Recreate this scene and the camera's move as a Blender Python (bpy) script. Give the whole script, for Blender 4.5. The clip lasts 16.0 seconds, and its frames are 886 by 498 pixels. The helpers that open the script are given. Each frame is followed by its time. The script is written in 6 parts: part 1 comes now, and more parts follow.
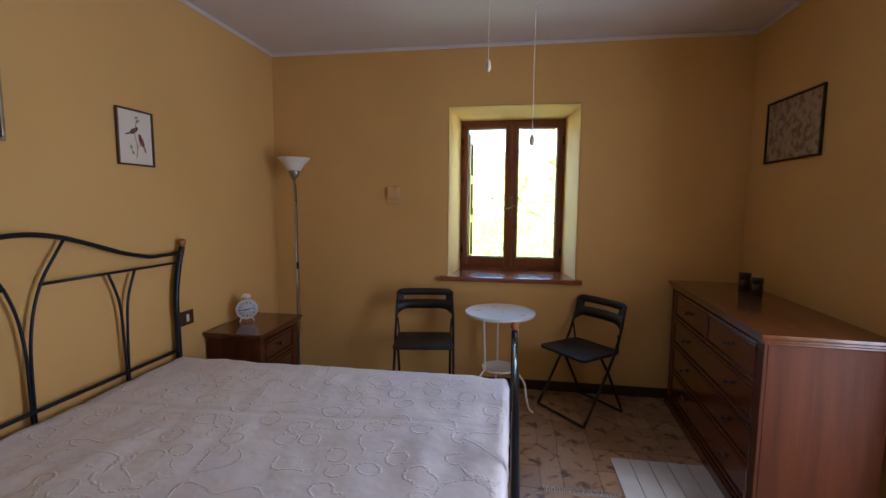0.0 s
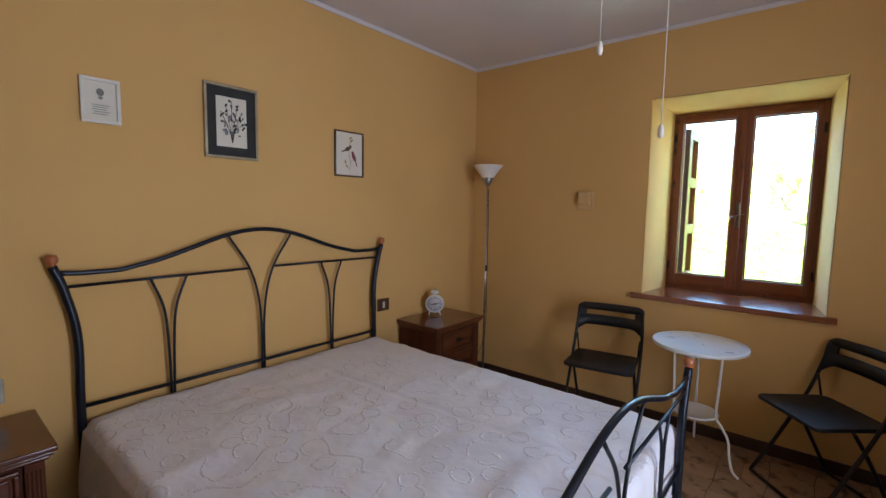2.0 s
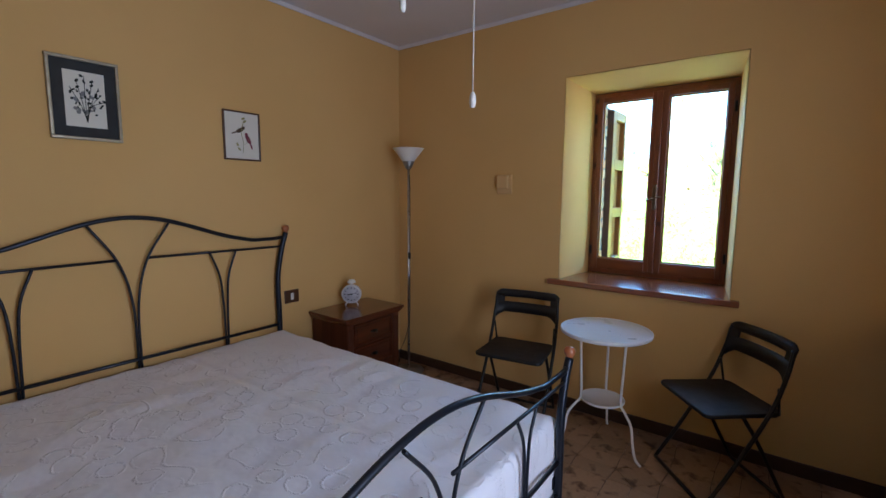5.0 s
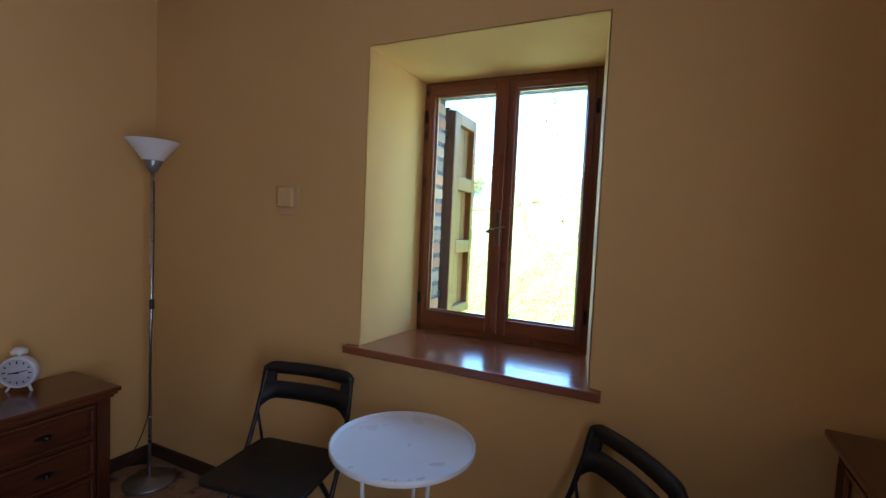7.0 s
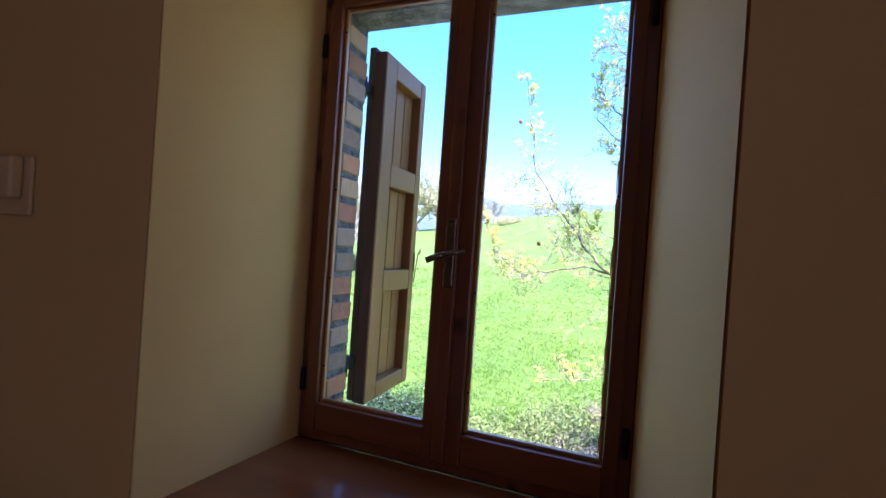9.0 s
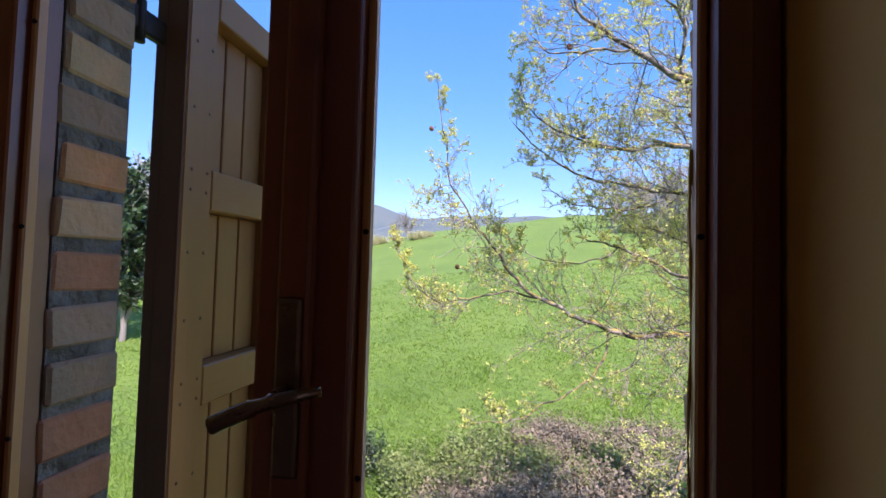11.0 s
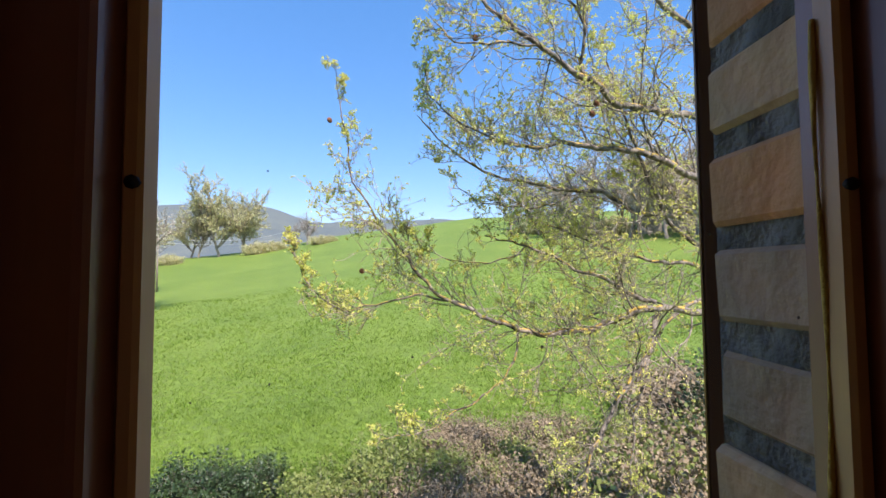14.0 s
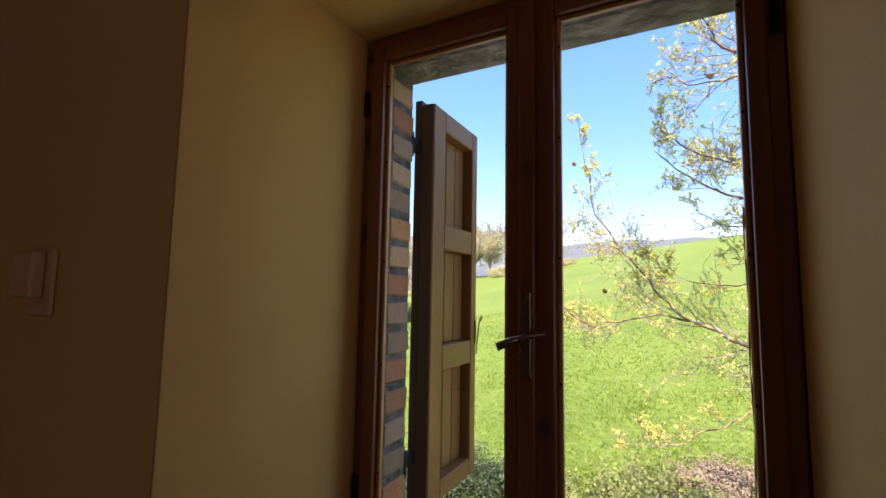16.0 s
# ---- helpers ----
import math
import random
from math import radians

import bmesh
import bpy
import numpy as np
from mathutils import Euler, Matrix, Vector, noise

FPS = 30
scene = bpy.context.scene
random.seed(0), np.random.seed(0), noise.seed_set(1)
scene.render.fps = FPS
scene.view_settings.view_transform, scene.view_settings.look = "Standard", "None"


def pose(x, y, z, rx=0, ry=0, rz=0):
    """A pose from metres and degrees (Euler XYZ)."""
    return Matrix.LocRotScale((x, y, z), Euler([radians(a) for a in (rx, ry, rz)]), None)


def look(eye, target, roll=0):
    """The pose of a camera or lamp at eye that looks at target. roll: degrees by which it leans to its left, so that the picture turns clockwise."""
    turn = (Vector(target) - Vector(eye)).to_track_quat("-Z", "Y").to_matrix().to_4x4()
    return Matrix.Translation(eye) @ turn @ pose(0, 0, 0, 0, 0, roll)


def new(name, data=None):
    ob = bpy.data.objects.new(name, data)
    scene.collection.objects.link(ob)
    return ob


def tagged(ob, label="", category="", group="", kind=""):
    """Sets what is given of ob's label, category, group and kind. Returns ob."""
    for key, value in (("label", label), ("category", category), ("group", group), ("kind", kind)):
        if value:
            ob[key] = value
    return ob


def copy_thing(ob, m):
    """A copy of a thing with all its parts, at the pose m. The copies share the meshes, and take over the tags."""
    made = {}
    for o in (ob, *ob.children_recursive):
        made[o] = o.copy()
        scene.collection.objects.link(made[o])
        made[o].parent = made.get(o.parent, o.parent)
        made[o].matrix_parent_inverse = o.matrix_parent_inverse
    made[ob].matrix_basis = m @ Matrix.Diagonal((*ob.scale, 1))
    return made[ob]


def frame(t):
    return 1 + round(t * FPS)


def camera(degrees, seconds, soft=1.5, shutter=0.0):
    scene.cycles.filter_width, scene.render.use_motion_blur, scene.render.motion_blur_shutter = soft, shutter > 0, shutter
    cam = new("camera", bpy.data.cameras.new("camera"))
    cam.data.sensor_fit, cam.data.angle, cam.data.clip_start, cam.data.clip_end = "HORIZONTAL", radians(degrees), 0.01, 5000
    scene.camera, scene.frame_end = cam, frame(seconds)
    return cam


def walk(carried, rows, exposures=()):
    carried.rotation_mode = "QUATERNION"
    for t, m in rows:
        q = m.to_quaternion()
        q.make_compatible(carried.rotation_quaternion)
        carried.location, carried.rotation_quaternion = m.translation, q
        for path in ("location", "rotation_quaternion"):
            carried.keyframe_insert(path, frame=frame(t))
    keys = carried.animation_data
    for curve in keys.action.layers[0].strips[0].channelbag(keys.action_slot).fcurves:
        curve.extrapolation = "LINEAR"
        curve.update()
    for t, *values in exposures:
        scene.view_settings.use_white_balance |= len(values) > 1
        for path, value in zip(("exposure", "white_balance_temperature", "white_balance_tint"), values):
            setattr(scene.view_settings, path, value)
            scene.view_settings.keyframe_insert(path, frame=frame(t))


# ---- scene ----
cam = camera(89.3, 16.0)
PATH = [
    (0, (0.246, 0.889, 1.409), (-0.064, 2.855, 1.209), 0.4),
    (0.5, (0.287, 1.031, 1.4), (-0.158, 2.971, 1.197), -0.1),
    (1, (0.392, 1.104, 1.401), (-0.296, 2.973, 1.214), 0.4),
    (1.5, (0.563, 1.176, 1.416), (-0.435, 2.9, 1.239), 1.0),
    (2, (0.629, 1.12, 1.407), (-0.645, 2.651, 1.224), 1.0),
    (2.5, (0.705, 1.011, 1.409), (-0.767, 2.347, 1.191), 1.2),
    (3, (0.766, 1.001, 1.415), (-0.865, 2.137, 1.191), 1.6),
    (3.5, (0.83, 1.067, 1.404), (-0.896, 2.052, 1.18), 1.6),
    (4, (0.894, 1.151, 1.404), (-0.814, 2.168, 1.183), 1.0),
    (4.5, (0.93, 1.283, 1.403), (-0.604, 2.542, 1.155), 0.4),
    (5, (0.889, 1.504, 1.397), (-0.306, 3.09, 1.159), 0.4),
    (5.2, (0.894, 1.615, 1.406), (-0.167, 3.295, 1.176), 0.4),
    (7.5, (0.866, 2.924, 1.391), (0.024, 4.736, 1.296), 2.7),
    (8, (0.832, 3.131, 1.388), (-0.052, 4.922, 1.291), 3.3),
    (8.5, (0.682, 3.388, 1.398), (-0.124, 5.217, 1.335), 4.0),
    (9, (0.575, 3.683, 1.404), (-0.132, 5.553, 1.397), 4.0),
    (9.5, (0.477, 3.891, 1.424), (-0.066, 5.816, 1.468), 3.7),
    (10, (0.415, 3.996, 1.456), (0.025, 5.957, 1.518), 3.1),
    (12.3, (0.435, 4.607, 1.534), (0.114, 6.578, 1.653), 1.0),
    (12.5, (0.429, 4.611, 1.532), (0.114, 6.581, 1.67), 0.8),
    (13, (0.421, 4.602, 1.526), (0.17, 6.582, 1.661), 0.8),
    (13.5, (0.402, 4.592, 1.502), (0.327, 6.587, 1.619), 0.2),
    (14, (0.392, 4.533, 1.503), (0.474, 6.529, 1.6), -0.3),
    (14.25, (0.372, 4.462, 1.514), (0.452, 6.458, 1.616), -0.25),
    (14.5, (0.349, 4.334, 1.523), (0.424, 6.33, 1.631), -0.2),
    (15, (0.334, 4.146, 1.523), (0.255, 6.14, 1.663), 0.5),
    (15.5, (0.396, 3.997, 1.496), (-0.07, 5.936, 1.647), 1.0),
    (16, (0.472, 3.846, 1.47), (-0.449, 5.611, 1.662), 1.0),
]
EXPOSURES = [
    (0.0, 4.1, 5750, 13), (1.0, 4.25, 5750, 13), (1.5, 4.4, 5700, 13), (2.0, 4.35, 5650, 9), (2.5, 4.4, 5550, 6), (3.0, 4.65, 5450, 6), (4.0, 4.75, 5400, 6), (4.5, 4.4, 5250, 7), (5.2, 3.95, 5200, 10),
    (7.5, 3.7, 5050, 15), (8.0, 3.05, 5050, 19), (8.5, 2.5, 5050, 26), (9.0, 2.3, 5150, 36), (9.5, 2.05, 5250, 44), (10.0, 1.75, 5400, 48), (12.3, 0.85, 6150, 32), (13.5, 1.0, 6250, 31),
    (14.0, 1.0, 6300, 32), (14.5, 1.45, 6350, 30), (15.5, 1.4, 6400, 32), (16.0, 1.7, 6800, 44)]
walk(cam, [(t, look(eye, target, roll)) for t, eye, target, roll in PATH], EXPOSURES)

# ---- world, sun, large lights ----
SUN = Vector((0.5, -1.0, 1.45)).normalized()
world = bpy.data.worlds.new("world")
scene.world = world
world.use_nodes = True
wn = world.node_tree.nodes
sky = wn.new("ShaderNodeTexSky")
sky.sky_type, sky.sun_disc = "NISHITA", False
sky.sun_elevation, sky.sun_rotation = math.asin(SUN.z), math.atan2(SUN.x, SUN.y)
sky.air_density, sky.dust_density, sky.ozone_density = 1.0, 0.1, 4.0
tone = wn.new("ShaderNodeHueSaturation")
tone.inputs["Saturation"].default_value = 1.66
tone.inputs["Value"].default_value = 1.62
clear = wn.new("ShaderNodeGamma")
clear.inputs["Gamma"].default_value = 0.57
world.node_tree.links.new(sky.outputs[0], clear.inputs["Color"])
world.node_tree.links.new(clear.outputs[0], tone.inputs["Color"])
world.node_tree.links.new(tone.outputs[0], wn["Background"].inputs[0])
wn["Background"].inputs[1].default_value = 0.15
sun = new("sun", bpy.data.lights.new("sun", "SUN"))
sun.data.energy, sun.data.angle, sun.data.color = 4.2, radians(0.5), (1.0, 0.95, 0.87)
sun.matrix_world = look(SUN * 30, (0, 0, 0))


def daylight(name, place, target, width, height, watts, color):
    """Sky light that comes in through an opening."""
    ob = new(name, bpy.data.lights.new(name, "AREA"))
    ob.data.shape, ob.data.size, ob.data.size_y, ob.data.energy, ob.data.color = "RECTANGLE", width, height, watts, color
    ob.matrix_world = look(place, target)
    return ob


daylight("daylight_glass_door", (2.12, 2.16, 1.15), (0.0, 2.16, 1.15), 0.95, 1.9, 2.4, (0.88, 0.90, 1.0))
daylight("daylight_window", (0.22, 5.0, 1.55), (0.22, 0.0, 0.9), 0.6, 1.0, 0.34, (0.72, 0.86, 1.0))

# ---- materials ----


def mat(name, color, rough=0.6, metal=0.0, second=None, scale=6.0, amount=0.5, fine=60.0, bump=0.15, stretch=(1, 1, 1), spread=0.0, coat=0.0, trans=0.0, rvar=0.1, detail=6.0, sharp=(0.35, 0.65)):
    """A surface of two tones mixed by a coarse and a fine noise, with relief; spread varies it from piece to piece."""
    m = bpy.data.materials.new(name)
    m.use_nodes = True
    nt = m.node_tree
    n, ln = nt.nodes, nt.links
    b = n["Principled BSDF"]
    b.inputs["Metallic"].default_value = metal
    b.inputs["Coat Weight"].default_value = coat
    b.inputs["Coat Roughness"].default_value = 0.12
    tc = n.new("ShaderNodeTexCoord")
    mp = n.new("ShaderNodeMapping")
    mp.inputs["Scale"].default_value = stretch
    ln.new(tc.outputs["Object"], mp.inputs["Vector"])
    n1 = n.new("ShaderNodeTexNoise")
    n1.inputs["Scale"].default_value, n1.inputs["Detail"].default_value = scale, detail
    n2 = n.new("ShaderNodeTexNoise")
    n2.inputs["Scale"].default_value, n2.inputs["Detail"].default_value = fine, 4.0
    for q in (n1, n2):
        ln.new(mp.outputs[0], q.inputs["Vector"])
    ramp = n.new("ShaderNodeMapRange")
    ramp.inputs["From Min"].default_value, ramp.inputs["From Max"].default_value = sharp
    ln.new(n1.outputs["Fac"], ramp.inputs["Value"])
    fac = n.new("ShaderNodeMath")
    fac.operation = "MULTIPLY_ADD"
    ln.new(n2.outputs["Fac"], fac.inputs[0])
    fac.inputs[1].default_value = 0.35
    ln.new(ramp.outputs[0], fac.inputs[2])
    fac2 = n.new("ShaderNodeMath")
    fac2.operation, fac2.use_clamp = "MULTIPLY", True
    ln.new(fac.outputs[0], fac2.inputs[0])
    fac2.inputs[1].default_value = amount
    mix = n.new("ShaderNodeMix")
    mix.data_type = "RGBA"
    sec = second or tuple(c * 0.7 for c in color)
    mix.inputs["A"].default_value, mix.inputs["B"].default_value = (*color, 1), (*sec, 1)
    ln.new(fac2.outputs[0], mix.inputs["Factor"])
    out = mix.outputs["Result"]
    if spread:
        info = n.new("ShaderNodeObjectInfo")
        hsv = n.new("ShaderNodeHueSaturation")
        rng = n.new("ShaderNodeMapRange")
        rng.inputs["To Min"].default_value, rng.inputs["To Max"].default_value = 1 - spread, 1 + spread
        ln.new(info.outputs["Random"], rng.inputs["Value"])
        ln.new(rng.outputs[0], hsv.inputs["Value"])
        ln.new(out, hsv.inputs["Color"])
        out = hsv.outputs[0]
    ln.new(out, b.inputs["Base Color"])
    rr = n.new("ShaderNodeMapRange")
    rr.inputs["To Min"].default_value, rr.inputs["To Max"].default_value = max(0.02, rough - rvar), min(1, rough + rvar)
    ln.new(n1.outputs["Fac"], rr.inputs["Value"])
    ln.new(rr.outputs[0], b.inputs["Roughness"])
    if bump:
        bp = n.new("ShaderNodeBump")
        bp.inputs["Strength"].default_value, bp.inputs["Distance"].default_value = bump, 0.01
        ln.new(fac.outputs[0], bp.inputs["Height"])
        ln.new(bp.outputs[0], b.inputs["Normal"])
    if trans:
        b.inputs["Transmission Weight"].default_value = trans
    return m


def wood(name, color, dark, rough=0.4, along="z", coat=0.2, knots=0.0, ring=14.0, bump=0.08, spread=0.0, offset=0.0):
    """Wood with long grain along one axis, and knots where asked."""
    st = {"x": (0.07, 1, 1), "y": (1, 0.07, 1), "z": (1, 1, 0.07)}[along]
    m = mat(name, color, rough, 0, dark, ring, 0.75, 130.0, bump, st, spread, coat, sharp=(0.3, 0.75))
    if knots:
        nt = m.node_tree
        n, ln = nt.nodes, nt.links
        b = n["Principled BSDF"]
        src = b.inputs["Base Color"].links[0].from_socket
        tc = n.new("ShaderNodeTexCoord")
        mp = n.new("ShaderNodeMapping")
        mp.inputs["Scale"].default_value = {"x": (0.6, 1, 1), "y": (1, 0.6, 1), "z": (1, 1, 0.6)}[along]
        mp.inputs["Location"].default_value = (offset, offset, offset)
        mp.inputs["Rotation"].default_value = (radians(90), 0, 0)
        ln.new(tc.outputs["Object"], mp.inputs["Vector"])
        v = n.new("ShaderNodeTexVoronoi")
        v.voronoi_dimensions = "2D"
        v.inputs["Scale"].default_value = knots
        bend = n.new("ShaderNodeTexNoise")
        bend.inputs["Scale"].default_value = 14.0
        ln.new(tc.outputs["Object"], bend.inputs["Vector"])
        warp = n.new("ShaderNodeMixRGB")
        warp.inputs[0].default_value = 0.045
        ln.new(mp.outputs[0], warp.inputs[1])
        ln.new(bend.outputs["Color"], warp.inputs[2])
        ln.new(warp.outputs[0], v.inputs["Vector"])
        cell = n.new("ShaderNodeSeparateColor")
        ln.new(v.outputs["Color"], cell.inputs[0])
        some = n.new("ShaderNodeMapRange")
        some.inputs["From Min"].default_value, some.inputs["From Max"].default_value = 0.45, 0.95
        ln.new(cell.outputs[0], some.inputs["Value"])
        r = n.new("ShaderNodeMapRange")
        r.inputs["From Min"].default_value, r.inputs["From Max"].default_value = 0.04, 0.13
        r.inputs["To Min"].default_value, r.inputs["To Max"].default_value = 1.0, 0.0
        ln.new(v.outputs["Distance"], r.inputs["Value"])
        mx = n.new("ShaderNodeMix")
        mx.data_type = "RGBA"
        mx.inputs["B"].default_value = (dark[0] * 0.22, dark[1] * 0.2, dark[2] * 0.2, 1)
        pick = n.new("ShaderNodeMath")
        pick.operation = "MULTIPLY"
        ln.new(r.outputs[0], pick.inputs[0])
        ln.new(some.outputs[0], pick.inputs[1])
        ln.new(pick.outputs[0], mx.inputs["Factor"])
        ln.new(src, mx.inputs["A"])
        ln.new(mx.outputs["Result"], b.inputs["Base Color"])
    return m


M = {}
M["plaster"] = mat("ochre_plaster", (0.680, 0.428, 0.148), 0.85, second=(0.59, 0.362, 0.118), scale=1.3, amount=0.45, fine=160, bump=0.06)
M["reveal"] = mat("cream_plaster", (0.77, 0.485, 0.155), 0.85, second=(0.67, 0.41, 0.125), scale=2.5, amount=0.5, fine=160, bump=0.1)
M["white_plaster"] = mat("white_plaster", (0.70, 0.66, 0.66), 0.9, second=(0.62, 0.58, 0.57), scale=1.5, amount=0.4, fine=120, bump=0.06)
M["render"] = mat("grey_render", (0.34, 0.30, 0.25), 0.95, second=(0.22, 0.2, 0.17), scale=5, amount=0.8, fine=70, bump=0.5)
M["concrete"] = mat("rough_concrete", (0.36, 0.32, 0.27), 0.95, second=(0.15, 0.13, 0.11), scale=16, amount=0.9, fine=90, bump=0.9)
M["mortar"] = mat("grey_mortar", (0.20, 0.19, 0.18), 0.95, second=(0.08, 0.08, 0.075), scale=28, amount=0.9, fine=120, bump=0.9)
M["brick"] = mat("pale_brick", (0.49, 0.29, 0.18), 0.9, second=(0.36, 0.27, 0.18), scale=14, amount=0.9, fine=120, bump=0.5, spread=0.28)
bn = M["brick"].node_tree
kiln = bn.nodes.new("ShaderNodeValToRGB")
kiln.color_ramp.interpolation = "CONSTANT"
for at, tint in ((0.0, (0.95, 0.95, 0.98, 1)), (0.3, (0.95, 0.62, 0.52, 1)), (0.5, (1.0, 0.95, 0.82, 1)), (0.8, (1.05, 0.72, 0.5, 1))):
    e = kiln.color_ramp.elements[0] if at == 0.0 else kiln.color_ramp.elements.new(at)
    e.color = tint
kiln.color_ramp.elements.remove(kiln.color_ramp.elements[-1])
fired = bn.nodes.new("ShaderNodeMix")
fired.data_type, fired.blend_type = "RGBA", "MULTIPLY"
fired.inputs["Factor"].default_value = 1.0
info = bn.nodes.new("ShaderNodeObjectInfo")
bn.links.new(info.outputs["Random"], kiln.inputs[0])
bn.links.new(bn.nodes["Principled BSDF"].inputs["Base Color"].links[0].from_socket, fired.inputs["A"])
bn.links.new(kiln.outputs[0], fired.inputs["B"])
bn.links.new(fired.outputs["Result"], bn.nodes["Principled BSDF"].inputs["Base Color"])
M["tile"] = mat("brown_tile", (0.40, 0.255, 0.15), 0.34, second=(0.085, 0.036, 0.017), scale=11, amount=0.92, fine=48, bump=0.05, spread=0.16, sharp=(0.52, 0.66), rvar=0.06)
M["grout"] = mat("dark_grout", (0.045, 0.03, 0.022), 0.9, scale=30, fine=100, bump=0.3)
M["walnut"] = wood("varnished_walnut", (0.155, 0.041, 0.016), (0.045, 0.013, 0.006), 0.22, "y", 0.45, ring=16)
M["walnut_up"] = wood("varnished_walnut_upright", (0.13, 0.038, 0.014), (0.05, 0.014, 0.006), 0.5, "z", 0.0, ring=16)
M["walnut_up"].node_tree.nodes["Principled BSDF"].inputs["Specular IOR Level"].default_value = 0.2
M["pine_dark"] = wood("stained_pine", (0.255, 0.078, 0.026), (0.12, 0.03, 0.010), 0.34, "z", 0.25, knots=7.0)
M["pine_dark_x"] = wood("stained_pine_rail", (0.255, 0.078, 0.026), (0.12, 0.03, 0.010), 0.34, "x", 0.25, knots=7.0)
M["bead"] = wood("light_glazing_bead", (0.58, 0.31, 0.10), (0.38, 0.17, 0.05), 0.4, "z", 0.2)
M["bead_x"] = wood("light_glazing_bead_level", (0.42, 0.19, 0.07), (0.25, 0.1, 0.03), 0.4, "x", 0.2)
M["sill"] = wood("sill_wood", (0.27, 0.085, 0.028), (0.17, 0.048, 0.016), 0.2, "x", 0.35, ring=9)
M["door_pine"] = wood("honey_pine", (0.27, 0.098, 0.017), (0.13, 0.038, 0.008), 0.33, "z", 0.3, knots=6.5, offset=0.4)
M["door_pine_x"] = wood("honey_pine_rail", (0.18, 0.052, 0.013), (0.085, 0.022, 0.007), 0.33, "x", 0.3, knots=5.0)
M["door_frame"] = wood("red_pine_stile", (0.17, 0.048, 0.013), (0.085, 0.022, 0.007), 0.33, "z", 0.3, knots=5.0, offset=1.7)
M["shutter"] = wood("weathered_shutter_wood", (0.41, 0.168, 0.046), (0.31, 0.118, 0.031), 0.45, "z", 0.15, ring=11, bump=0.12)
M["shutter_x"] = wood("weathered_shutter_rail", (0.41, 0.168, 0.046), (0.31, 0.118, 0.031), 0.45, "y", 0.15, ring=11, bump=0.12)
M["shutter_dark"] = wood("worn_shutter_edge", (0.19, 0.072, 0.034), (0.10, 0.036, 0.018), 0.55, "z", 0.05, ring=18, bump=0.25)
M["base"] = wood("dark_skirting_wood", (0.06, 0.028, 0.014), (0.03, 0.013, 0.007), 0.4, "x", 0.2)
M["iron"] = mat("blue_black_iron", (0.022, 0.026, 0.038), 0.32, 0.6, second=(0.012, 0.014, 0.02), scale=14, fine=120, bump=0.08)
M["finial"] = wood("orange_turned_wood", (0.42, 0.14, 0.045), (0.26, 0.075, 0.024), 0.4, "z", 0.3)
M["chair_black"] = mat("black_chair_plastic", (0.006, 0.0055, 0.0055), 0.5, second=(0.010, 0.009, 0.009), scale=20, fine=200, bump=0.06)
M["chair_steel"] = mat("black_steel_tube", (0.010, 0.009, 0.009), 0.36, 0.3, scale=20, fine=150, bump=0.04)
M["white_metal"] = mat("white_lacquered_steel", (0.80, 0.80, 0.80), 0.3, second=(0.72, 0.71, 0.69), scale=12, amount=0.3, fine=90, bump=0.03)
M["white_plastic"] = mat("white_plastic", (0.72, 0.69, 0.62), 0.45, second=(0.66, 0.62, 0.54), scale=10, amount=0.4, fine=90, bump=0.02)
M["cream_plastic"] = mat("cream_plastic", (0.66, 0.44, 0.19), 0.5, second=(0.58, 0.38, 0.16), scale=8, amount=0.4, fine=90, bump=0.03)
M["shade"] = mat("white_lamp_shade", (0.82, 0.80, 0.77), 0.5, second=(0.76, 0.74, 0.7), scale=8, amount=0.4, bump=0.02)
M["chrome"] = mat("brushed_steel", (0.62, 0.61, 0.60), 0.3, 1.0, scale=30, fine=180, bump=0.04)
M["grey_metal"] = mat("grey_steel_plate", (0.34, 0.34, 0.33), 0.4, 0.8, scale=20, fine=120, bump=0.05)
M["brass"] = mat("aged_brass", (0.28, 0.19, 0.08), 0.38, 0.9, second=(0.14, 0.095, 0.04), scale=25, amount=0.7, fine=120, bump=0.1)
M["dark_metal"] = mat("dark_antique_metal", (0.09, 0.075, 0.06), 0.4, 0.9, second=(0.03, 0.025, 0.02), scale=40, amount=0.7, fine=150, bump=0.15)
M["bronze"] = mat("bronze_handle", (0.23, 0.17, 0.11), 0.3, 0.9, second=(0.12, 0.09, 0.06), scale=25, fine=120, bump=0.05)
M["hinge"] = mat("black_hinge_iron", (0.02, 0.02, 0.022), 0.5, 0.6, scale=40, fine=150, bump=0.2)
M["plate"] = mat("satin_champagne_plate", (0.42, 0.39, 0.31), 0.5, 0.3, scale=20, fine=120, bump=0.03)
M["dial"] = mat("clock_dial_enamel", (0.60, 0.59, 0.63), 0.4, scale=20, amount=0.3, bump=0)
M["paper"] = mat("drawing_paper", (0.74, 0.70, 0.60), 0.9, second=(0.68, 0.63, 0.52), scale=9, amount=0.5, fine=120, bump=0.02)
M["mount"] = mat("charcoal_mount_board", (0.035, 0.035, 0.033), 0.85, scale=15, fine=200, bump=0.03)
M["gilt"] = mat("silver_gilt_frame", (0.44, 0.38, 0.26), 0.4, 0.6, second=(0.28, 0.23, 0.15), scale=25, amount=0.6, bump=0.1)
M["frame_brown"] = wood("brown_frame_wood", (0.10, 0.045, 0.018), (0.05, 0.02, 0.009), 0.4, "z", 0.2)
M["frame_black"] = mat("black_frame", (0.014, 0.012, 0.011), 0.4, scale=20, fine=120, bump=0.05)
